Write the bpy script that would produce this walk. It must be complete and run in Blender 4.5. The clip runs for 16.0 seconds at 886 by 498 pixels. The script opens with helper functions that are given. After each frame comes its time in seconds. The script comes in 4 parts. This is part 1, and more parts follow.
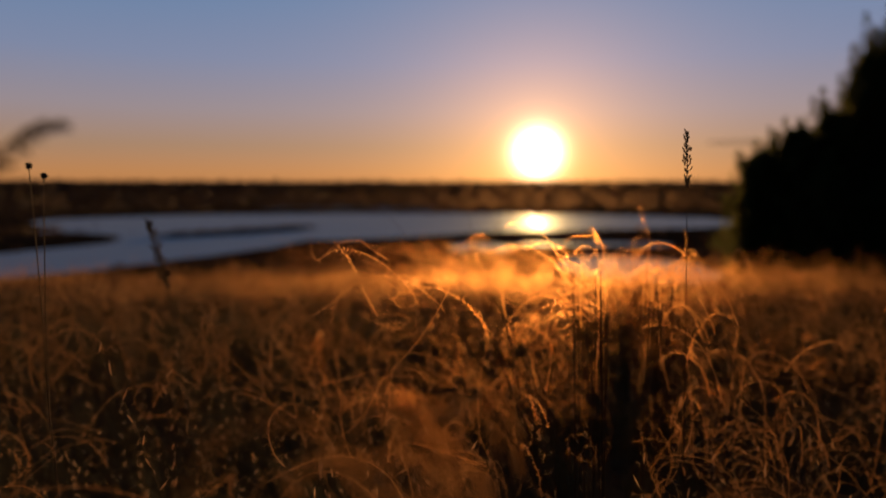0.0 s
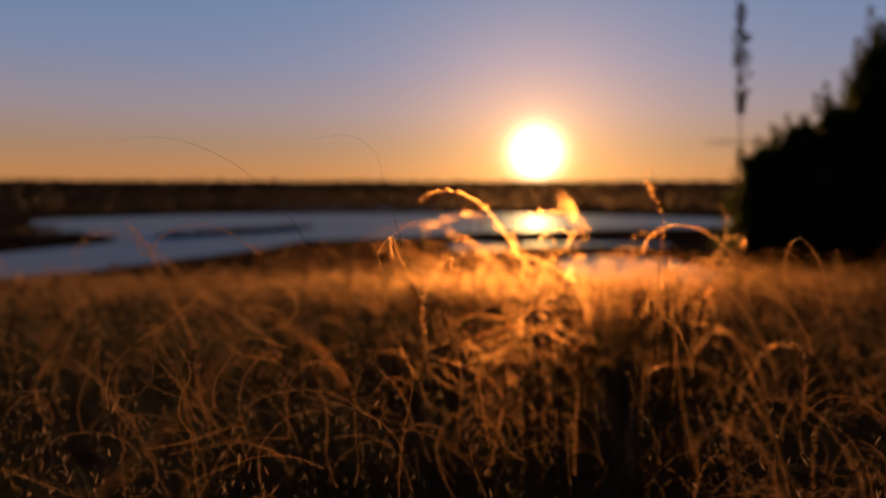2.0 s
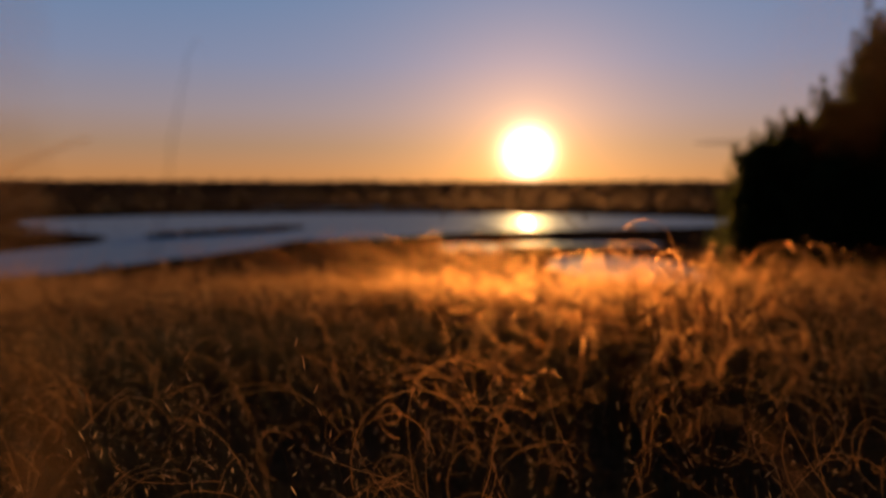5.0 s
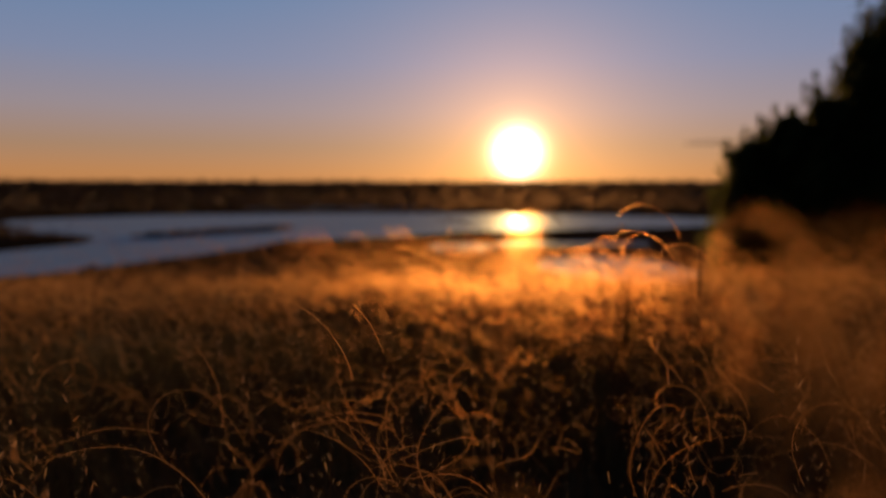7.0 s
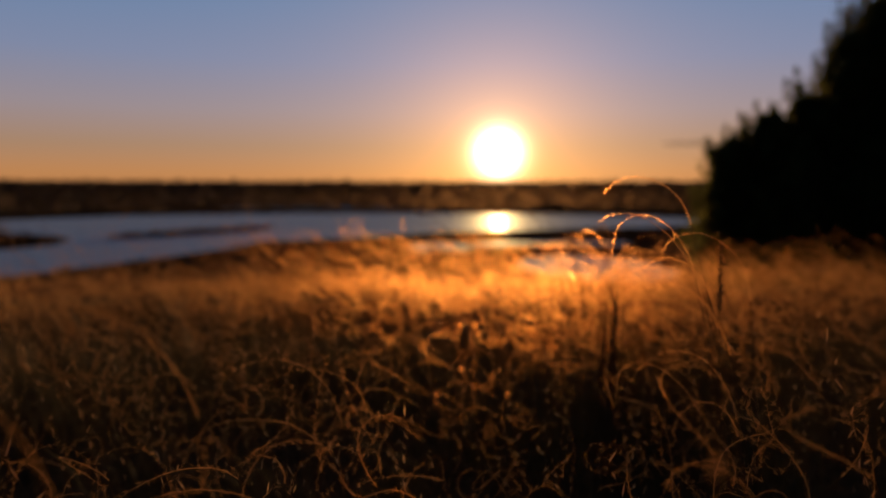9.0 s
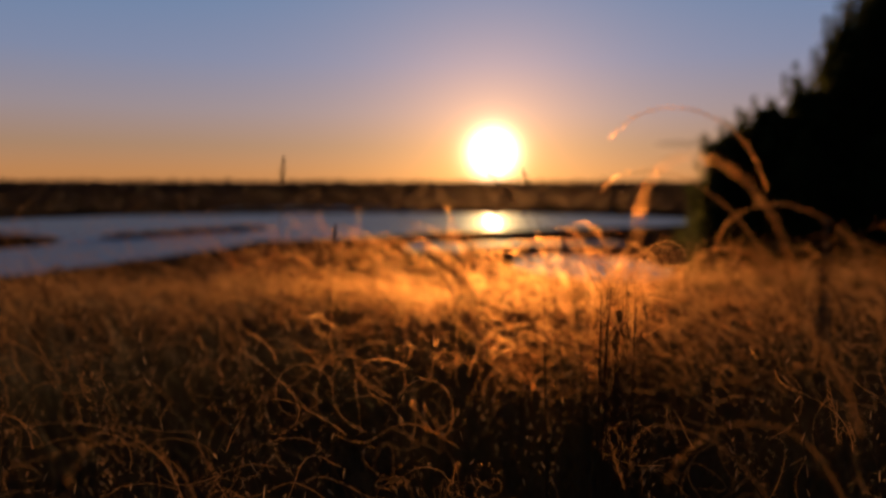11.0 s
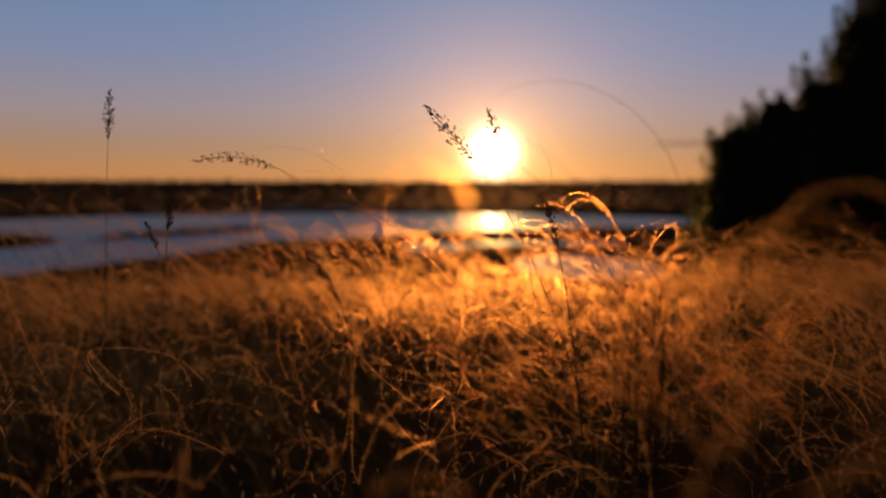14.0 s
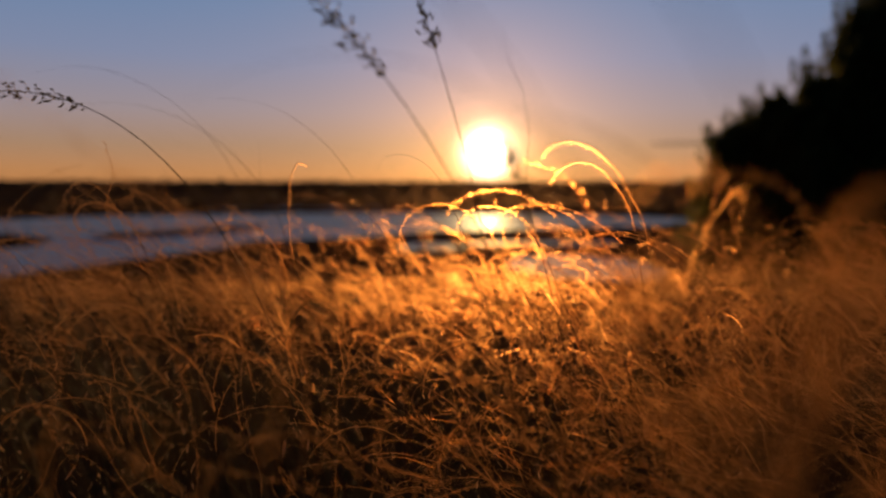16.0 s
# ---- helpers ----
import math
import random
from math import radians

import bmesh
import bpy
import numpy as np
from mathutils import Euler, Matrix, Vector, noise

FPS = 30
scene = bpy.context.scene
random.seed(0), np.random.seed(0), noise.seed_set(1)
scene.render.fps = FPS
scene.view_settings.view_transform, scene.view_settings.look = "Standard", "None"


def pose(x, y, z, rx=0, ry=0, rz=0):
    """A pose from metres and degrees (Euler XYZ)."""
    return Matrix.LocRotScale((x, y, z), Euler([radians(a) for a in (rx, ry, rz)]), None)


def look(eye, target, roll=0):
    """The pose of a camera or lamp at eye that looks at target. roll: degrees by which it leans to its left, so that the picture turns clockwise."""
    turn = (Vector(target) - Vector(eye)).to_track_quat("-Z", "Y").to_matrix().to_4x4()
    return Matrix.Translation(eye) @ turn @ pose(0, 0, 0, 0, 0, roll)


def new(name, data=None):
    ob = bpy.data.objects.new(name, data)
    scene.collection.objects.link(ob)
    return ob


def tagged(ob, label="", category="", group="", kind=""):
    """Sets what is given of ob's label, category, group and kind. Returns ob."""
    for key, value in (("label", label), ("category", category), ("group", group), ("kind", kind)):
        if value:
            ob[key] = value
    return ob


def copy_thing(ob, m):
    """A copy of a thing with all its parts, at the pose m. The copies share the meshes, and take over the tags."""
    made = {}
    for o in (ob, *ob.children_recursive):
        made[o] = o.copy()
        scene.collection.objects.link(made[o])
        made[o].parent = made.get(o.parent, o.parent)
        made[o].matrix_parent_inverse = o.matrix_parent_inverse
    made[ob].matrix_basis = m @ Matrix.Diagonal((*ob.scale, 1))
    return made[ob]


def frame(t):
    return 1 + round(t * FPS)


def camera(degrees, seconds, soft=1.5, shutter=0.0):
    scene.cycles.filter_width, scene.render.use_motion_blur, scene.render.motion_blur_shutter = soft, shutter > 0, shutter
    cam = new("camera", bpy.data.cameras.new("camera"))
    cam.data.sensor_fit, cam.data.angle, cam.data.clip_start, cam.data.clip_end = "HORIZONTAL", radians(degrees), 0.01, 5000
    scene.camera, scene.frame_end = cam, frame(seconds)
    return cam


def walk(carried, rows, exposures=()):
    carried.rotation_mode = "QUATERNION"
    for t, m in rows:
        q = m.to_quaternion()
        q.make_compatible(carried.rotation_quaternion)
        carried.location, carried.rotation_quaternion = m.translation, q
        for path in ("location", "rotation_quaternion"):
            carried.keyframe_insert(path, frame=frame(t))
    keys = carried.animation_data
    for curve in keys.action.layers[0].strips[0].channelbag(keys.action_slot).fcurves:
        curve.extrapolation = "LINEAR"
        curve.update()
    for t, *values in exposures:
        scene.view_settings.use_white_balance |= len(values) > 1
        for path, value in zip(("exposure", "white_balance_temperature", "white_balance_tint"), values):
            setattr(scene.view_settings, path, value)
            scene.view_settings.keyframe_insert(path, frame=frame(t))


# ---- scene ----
LENS = 68.0
cam = camera(LENS, 16.0, soft=1.9)
# a fast lens, focused on the grass just ahead
cam.data.dof.use_dof = True
cam.data.dof.focus_distance = 1.3
cam.data.dof.aperture_fstop = 1.25
PITCH = -5.36
ROWS = [
    # t, x, y, z, yaw, roll
    (0, 0.000, 0.000, 0.950, 0.00, 0.0),
    (0.5, 0.043, 0.155, 0.931, 0.00, 0.0),
    (1, 0.087, 0.310, 0.911, -0.01, 0.0),
    (1.5, 0.130, 0.465, 0.892, -0.05, 0.0),
    (2, 0.174, 0.620, 0.872, -0.11, 0.0),
    (2.5, 0.217, 0.775, 0.853, -0.18, 0.0),
    (3, 0.260, 0.930, 0.834, -0.27, 0.0),
    (3.5, 0.304, 1.085, 0.814, -0.31, 0.0),
    (4, 0.347, 1.240, 0.795, -0.44, 0.0),
    (4.2, 0.365, 1.302, 0.787, -0.51, 0.0),
    (6.5, 0.564, 2.015, 0.698, -1.43, 0.0),
    (7, 0.608, 2.170, 0.679, -1.70, 0.0),
    (7.5, 0.651, 2.325, 0.659, -2.16, 0.0),
    (8, 0.694, 2.480, 0.640, -2.72, 0.0),
    (8.5, 0.738, 2.635, 0.621, -3.06, 0.0),
    (9, 0.781, 2.790, 0.601, -3.33, 0.0),
    (9.2, 0.799, 2.852, 0.593, -3.43, 0.0),
    (11.5, 0.998, 3.565, 0.504, -3.82, 0.0),
    (12, 1.042, 3.720, 0.485, -3.82, 0.0),
    (12.5, 1.085, 3.875, 0.466, -3.76, 0.0),
    (13, 1.128, 4.030, 0.446, -3.71, 0.0),
    (13.5, 1.172, 4.185, 0.427, -3.76, 0.0),
    (14, 1.215, 4.340, 0.407, -3.81, 0.0),
    (14.5, 1.259, 4.495, 0.388, -3.82, 0.0),
    (15, 1.302, 4.650, 0.369, -4.00, 0.0),
    (15.5, 1.345, 4.805, 0.349, -4.19, 0.0),
    (16, 1.389, 4.960, 0.330, -4.29, 0.0),
]
walk(cam, [(t, pose(x, y, z, 90 + PITCH, roll, yaw)) for t, x, y, z, yaw, roll in ROWS])

# ---- world, sun ----
SUN_AZ = radians(8.1)        # to the right of +y
SUN_EL = radians(2.95)
SUN_DIR = Vector((math.sin(SUN_AZ) * math.cos(SUN_EL), math.cos(SUN_AZ) * math.cos(SUN_EL), math.sin(SUN_EL)))
HAZE = [(0.0, (0.52, 0.22, 0.075)), (0.022, (0.56, 0.25, 0.095)), (0.06, (0.42, 0.25, 0.16)), (0.11, (0.345, 0.28, 0.31)),
        (0.18, (0.225, 0.27, 0.42)), (0.28, (0.135, 0.245, 0.435)), (0.5, (0.09, 0.15, 0.30)), (1.0, (0.04, 0.07, 0.16))]
world = bpy.data.worlds.new("evening_sky")
scene.world = world
world.use_nodes = True
wn, wl = world.node_tree.nodes, world.node_tree.links
wn.clear()
w_out = wn.new("ShaderNodeOutputWorld")
sky = wn.new("ShaderNodeTexSky")
sky.sky_type = "NISHITA"
sky.sun_disc = False
sky.sun_elevation = SUN_EL
sky.sun_rotation = SUN_AZ
sky.air_density, sky.dust_density, sky.ozone_density = 1.0, 1.0, 2.0
# evening haze: the sky's colour from the horizon up, over the clear-air sky
co = wn.new("ShaderNodeTexCoord")
split = wn.new("ShaderNodeSeparateXYZ")
wl.new(co.outputs["Generated"], split.inputs[0])
haze = wn.new("ShaderNodeValToRGB")
while len(haze.color_ramp.elements) < len(HAZE):
    haze.color_ramp.elements.new(0.5)
for el, (p, c) in zip(haze.color_ramp.elements, HAZE):
    el.position, el.color = p, (*c, 1)
wl.new(split.outputs["Z"], haze.inputs["Fac"])
clear = wn.new("ShaderNodeBackground")
clear.inputs["Strength"].default_value = 0.05
wl.new(sky.outputs[0], clear.inputs["Color"])
hazy = wn.new("ShaderNodeBackground")
# the sky is dimmer away from the sun
away = wn.new("ShaderNodeVectorMath")
away.operation = "DOT_PRODUCT"
away.inputs[1].default_value = (math.sin(SUN_AZ), math.cos(SUN_AZ), 0)
wl.new(co.outputs["Generated"], away.inputs[0])
dim = wn.new("ShaderNodeMapRange")
dim.interpolation_type = "SMOOTHSTEP"
for k, v in zip(("From Min", "From Max", "To Min", "To Max"), (-0.4, 0.7, 0.22, 1.0)):
    dim.inputs[k].default_value = v
wl.new(away.outputs["Value"], dim.inputs["Value"])
wl.new(dim.outputs["Result"], hazy.inputs["Strength"])
wl.new(haze.outputs["Color"], hazy.inputs["Color"])
bg = wn.new("ShaderNodeMixShader")
bg.inputs["Fac"].default_value = 0.85
wl.new(clear.outputs[0], bg.inputs[1])
wl.new(hazy.outputs[0], bg.inputs[2])
# the sun's glare in the haze around it, falling off with the angle
dot = wn.new("ShaderNodeVectorMath")
dot.operation = "DOT_PRODUCT"
dot.inputs[1].default_value = SUN_DIR
wl.new(co.outputs["Generated"], dot.inputs[0])


def wmath(op, a, b=None):
    n = wn.new("ShaderNodeMath")
    n.operation = op
    for i, v in enumerate((a, b)):
        if v is None:
            continue
        if isinstance(v, (int, float)):
            n.inputs[i].default_value = v
        else:
            wl.new(v, n.inputs[i])
    return n.outputs[0]


angle = wmath("ARCCOSINE", wmath("MINIMUM", dot.outputs["Value"], 1.0))


def glow(width, colour, strength):
    fall = wmath("EXPONENT", wmath("MULTIPLY", angle, -1.0 / radians(width)))
    b = wn.new("ShaderNodeBackground")
    b.inputs["Color"].default_value = (*colour, 1)
    wl.new(wmath("MULTIPLY", fall, strength), b.inputs["Strength"])
    return b


def add(a, b):
    n = wn.new("ShaderNodeAddShader")
    wl.new(a.outputs[0], n.inputs[0])
    wl.new(b.outputs[0], n.inputs[1])
    return n


total = add(add(add(add(bg, glow(0.3, (1.0, 0.85, 0.65), 260.0)), glow(0.62, (1.0, 0.74, 0.42), 40.0)), glow(4.5, (1.0, 0.42, 0.07), 1.2)), glow(13.0, (0.5, 0.26, 0.22), 0.28))
wl.new(total.outputs[0], w_out.inputs["Surface"])

sun_data = bpy.data.lights.new("sun", "SUN")
sun_data.energy = 5.0
sun_data.angle = radians(0.5)
sun_data.color = (1.0, 0.47, 0.145)
sun = new("sun", sun_data)
sun.matrix_world = look(SUN_DIR * 100, (0, 0, 0))
EXPOSURE = 0.0
scene.view_settings.exposure = EXPOSURE


# ---- materials ----
def material(name):
    m = bpy.data.materials.new(name)
    m.use_nodes = True
    nt = m.node_tree
    return m, nt, nt.nodes, nt.links, nt.nodes["Principled BSDF"], nt.nodes["Material Output"]


def ramp(nodes, stops):
    r = nodes.new("ShaderNodeValToRGB")
    e = r.color_ramp.elements
    while len(e) < len(stops):
        e.new(0.5)
    for el, (p, c) in zip(e, stops):
        el.position, el.color = p, (*c, 1)
    return r


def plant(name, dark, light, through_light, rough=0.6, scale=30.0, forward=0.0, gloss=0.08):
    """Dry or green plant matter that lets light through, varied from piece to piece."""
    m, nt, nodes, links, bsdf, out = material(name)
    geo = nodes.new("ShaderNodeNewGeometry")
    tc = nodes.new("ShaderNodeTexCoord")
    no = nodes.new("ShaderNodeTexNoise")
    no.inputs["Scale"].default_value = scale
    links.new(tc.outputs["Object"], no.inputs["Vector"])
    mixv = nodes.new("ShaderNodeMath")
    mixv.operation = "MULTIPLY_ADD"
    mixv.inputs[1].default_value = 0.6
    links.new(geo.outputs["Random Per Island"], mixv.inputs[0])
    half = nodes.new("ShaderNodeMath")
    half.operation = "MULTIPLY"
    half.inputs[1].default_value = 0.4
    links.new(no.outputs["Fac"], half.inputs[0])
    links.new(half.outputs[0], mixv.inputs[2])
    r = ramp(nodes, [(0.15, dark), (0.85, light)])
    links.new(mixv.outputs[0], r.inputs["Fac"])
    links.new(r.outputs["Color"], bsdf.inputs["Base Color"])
    bsdf.inputs["Roughness"].default_value = rough
    bsdf.inputs["Specular IOR Level"].default_value = gloss
    tr = nodes.new("ShaderNodeBsdfTranslucent")
    links.new(r.outputs["Color"], tr.inputs["Color"])
    mx = nodes.new("ShaderNodeMixShader")
    mx.inputs["Fac"].default_value = through_light
    links.new(bsdf.outputs[0], mx.inputs[1])
    links.new(tr.outputs[0], mx.inputs[2])
    last = mx
    if forward:
        # thin hairs pass most light on, little turned from its way
        fw = nodes.new("ShaderNodeBsdfRefraction")
        fw.inputs["Roughness"].default_value = 0.7
        fw.inputs["IOR"].default_value = 1.2
        links.new(r.outputs["Color"], fw.inputs["Color"])
        last = nodes.new("ShaderNodeMixShader")
        last.inputs["Fac"].default_value = forward
        links.new(mx.outputs[0], last.inputs[1])
        links.new(fw.outputs[0], last.inputs[2])
    links.new(last.outputs[0], out.inputs["Surface"])
    return m


# blades darker than real grass: the shade under the plumes is in the colour
M_blade_shade = plant("shaded_grass_blade", (0.024, 0.027, 0.013), (0.060, 0.055, 0.026), 0.14)
M_awn = plant("feather_awn", (0.42, 0.22, 0.085), (0.80, 0.47, 0.19), 0.5, forward=0.55)
M_seed = plant("seed_head", (0.12, 0.075, 0.035), (0.28, 0.18, 0.08), 0.25, scale=200)
# straw and brome stems coloured far below straw, standing in for canopy shade
M_straw_shade = plant("shaded_straw_stem", (0.022, 0.014, 0.007), (0.075, 0.044, 0.020), 0.12, scale=60)
M_stalk_shade = plant("shaded_brome_stem", (0.035, 0.021, 0.010), (0.10, 0.06, 0.026), 0.15, scale=60)
M_leaf = plant("tree_leaf", (0.035, 0.045, 0.015), (0.10, 0.11, 0.035), 0.5, scale=3, forward=0.2)
M_ear = plant("pale_spikelet", (0.45, 0.30, 0.15), (0.75, 0.52, 0.28), 0.45, scale=100, forward=0.2)
M_wood = plant("far_wood", (0.045, 0.034, 0.024), (0.075, 0.052, 0.033), 0.3, scale=0.05, forward=0.10)
M_weed = plant("dry_weed", (0.05, 0.035, 0.02), (0.13, 0.085, 0.04), 0.15, scale=80)


def ground_material():
    m, nt, nodes, links, bsdf, out = material("steppe_ground")
    tc = nodes.new("ShaderNodeTexCoord")
    n1 = nodes.new("ShaderNodeTexNoise")
    n1.inputs["Scale"].default_value = 0.02
    n1.inputs["Detail"].default_value = 12
    n2 = nodes.new("ShaderNodeTexNoise")
    n2.inputs["Scale"].default_value = 9
    n2.inputs["Detail"].default_value = 8
    for n in (n1, n2):
        links.new(tc.outputs["Object"], n.inputs["Vector"])
    r1 = ramp(nodes, [(0.35, (0.022, 0.017, 0.011)), (0.65, (0.055, 0.038, 0.022))])
    r2 = ramp(nodes, [(0.3, (0.5, 0.45, 0.4)), (0.7, (1.2, 1.1, 1.0))])
    links.new(n1.outputs["Fac"], r1.inputs["Fac"])
    links.new(n2.outputs["Fac"], r2.inputs["Fac"])
    mx = nodes.new("ShaderNodeMix")
    mx.data_type, mx.blend_type = "RGBA", "MULTIPLY"
    mx.inputs["Factor"].default_value = 1
    links.new(r1.outputs["Color"], mx.inputs["A"])
    links.new(r2.outputs["Color"], mx.inputs["B"])
    links.new(mx.outputs["Result"], bsdf.inputs["Base Color"])
    bsdf.inputs["Roughness"].default_value = 1.0
    bsdf.inputs["Specular IOR Level"].default_value = 0.0
    bu = nodes.new("ShaderNodeBump")
    bu.inputs["Strength"].default_value = 0.6
    bu.inputs["Distance"].default_value = 0.03
    links.new(n2.outputs["Fac"], bu.inputs["Height"])
    links.new(bu.outputs[0], bsdf.inputs["Normal"])
    return m


def water_material():
    m, nt, nodes, links, bsdf, out = material("still_water")
    tc = nodes.new("ShaderNodeTexCoord")
    no = nodes.new("ShaderNodeTexNoise")
    no.inputs["Scale"].default_value = 0.25
    no.inputs["Detail"].default_value = 5
    links.new(tc.outputs["Object"], no.inputs["Vector"])
    bu = nodes.new("ShaderNodeBump")
    bu.inputs["Strength"].default_value = 0.03
    bu.inputs["Distance"].default_value = 0.05
    links.new(no.outputs["Fac"], bu.inputs["Height"])
    links.new(bu.outputs[0], bsdf.inputs["Normal"])
    bsdf.inputs["Base Color"].default_value = (0.02, 0.03, 0.045, 1)
    bsdf.inputs["Roughness"].default_value = 0.0
    bsdf.inputs["IOR"].default_value = 1.33
    # small waves that mirror the higher sky
    wave = nodes.new("ShaderNodeBsdfGlossy")
    wave.inputs["Color"].default_value = (0.28, 0.36, 0.40, 1)
    wave.inputs["Roughness"].default_value = 0.55
    mx = nodes.new("ShaderNodeMixShader")
    mx.inputs["Fac"].default_value = 0.99
    links.new(bsdf.outputs[0], mx.inputs[1])
    links.new(wave.outputs[0], mx.inputs[2])
    links.new(mx.outputs[0], out.inputs["Surface"])
    return m


def bark_material():
    m, nt, nodes, links, bsdf, out = material("bark")
    tc = nodes.new("ShaderNodeTexCoord")
    no = nodes.new("ShaderNodeTexNoise")
    no.inputs["Scale"].default_value = 6
    no.inputs["Detail"].default_value = 8
    links.new(tc.outputs["Object"], no.inputs["Vector"])
    r = ramp(nodes, [(0.3, (0.04, 0.03, 0.02)), (0.7, (0.12, 0.09, 0.065))])
    links.new(no.outputs["Fac"], r.inputs["Fac"])
    links.new(r.outputs["Color"], bsdf.inputs["Base Color"])
    bsdf.inputs["Roughness"].default_value = 0.9
    bu = nodes.new("ShaderNodeBump")
    bu.inputs["Distance"].default_value = 0.03
    links.new(no.outputs["Fac"], bu.inputs["Height"])
    links.new(bu.outputs[0], bsdf.inputs["Normal"])
    return m


M_ground, M_water, M_bark = ground_material(), water_material(), bark_material()

# ---- the lie of the land ----
WATER = -39.0


def smooth(a, b, v):
    s = np.clip((v - a) / (b - a), 0, 1)
    return s * s * (3 - 2 * s)


def wobble(x, y, size, seed):
    """Cheap smooth waves, about -1 to 1."""
    r = np.random.RandomState(seed)
    out = 0
    for k in range(7):
        a, p = r.uniform(0, 2 * np.pi), r.uniform(0, 2 * np.pi)
        q = 2 * np.pi / size * (1 + 0.45 * k)
        out = out + np.sin(q * (x * np.cos(a) + y * np.sin(a)) + p) / (1 + 0.6 * k)
    return out / 2.6


def ellipse(x, y, cx, cy, rx, ry, turn=0.0):
    """Above 0 inside, 1 at the middle."""
    c, s = np.cos(radians(turn)), np.sin(radians(turn))
    u, v = (x - cx) * c + (y - cy) * s, -(x - cx) * s + (y - cy) * c
    return 1 - np.sqrt((u / rx) ** 2 + (v / ry) ** 2)


LAKES = [(-60, 800, 420, 215, 0), (-260, 640, 120, 165, 0), (-60, 620, 190, 90, 40), (-190, 420, 62, 190, -22), (-260, 330, 95, 40, 0),
         (-150, 1250, 190, 42, 0), (25, 440, 20, 34, 0), (105, 462, 48, 17, 0), (95, 325, 34, 50, 0)]
LANDS = [(-430, 492, 185, 105, 0), (-178, 585, 82, 22, 49.7)]


STEP = np.linspace(-40, 80, 1201)
FALL = 0.125 - 0.05 * smooth(4.0, 7.0, STEP) + 0.012 * np.clip(STEP - 10, 0, 40)
FALL = np.where(STEP < -15, 0.02, FALL)
DROP = -np.cumsum(FALL) * 0.1
DROP = DROP - np.interp(0, STEP, DROP)


def hill(x, y):
    z = np.interp(y, STEP, DROP)
    return z + 0.05 * wobble(x, y, 6.0, 3) * smooth(0.5, 3, np.abs(x - 0.28 * y)) + 0.02 * np.clip(x - 3, 0, 12) * smooth(3, 9, y)


def ground_z(x, y):
    x, y = np.asarray(x, float), np.asarray(y, float)
    d = np.hypot(x, y)
    near = hill(x, y)
    wet = np.full(np.shape(x), -60.0)
    for e in LAKES:
        wet = np.maximum(wet, ellipse(x, y, *e) * min(e[2], e[3]))
    wet = wet + 0.006 * d * wobble(x, y, 160, 5) * smooth(300, 600, d) + 2.5 * wobble(x, y, 40, 6)
    for e in LANDS:
        wet = np.minimum(wet, -ellipse(x, y, *e) * min(e[2], e[3]))
    plain = WATER + 0.7 + 0.4 * wobble(x, y, 90, 8) - 3.0 * smooth(-6, 8, wet)
    plain = plain + 79 * smooth(1900, 4900, d) + 3 * wobble(x, y, 900, 9) * smooth(1200, 3000, d)
    f = smooth(45, 250, y + 0.15 * np.abs(x))
    behind = np.where(y < 30, 1.0, 0.0)
    low = near * (1 - f) + plain * f
    return np.where(behind > 0, near, low)


def mesh_object(name, verts, faces, mat, parent=None, smooth_shade=True):
    me = bpy.data.meshes.new(name)
    verts = np.ascontiguousarray(verts, dtype=np.float32).reshape(-1, 3)
    faces = np.ascontiguousarray(faces, dtype=np.int32)
    k = faces.shape[1]
    me.vertices.add(len(verts))
    me.vertices.foreach_set("co", verts.ravel())
    me.loops.add(faces.size)
    me.loops.foreach_set("vertex_index", faces.ravel())
    me.polygons.add(len(faces))
    me.polygons.foreach_set("loop_start", np.arange(0, faces.size, k, dtype=np.int32))
    me.update(calc_edges=True)
    me.validate()
    if smooth_shade:
        me.polygons.foreach_set("use_smooth", np.ones(len(me.polygons), dtype=bool))
    me.materials.append(mat)
    ob = new(name, me)
    if parent is not None:
        ob.parent = parent
    return ob


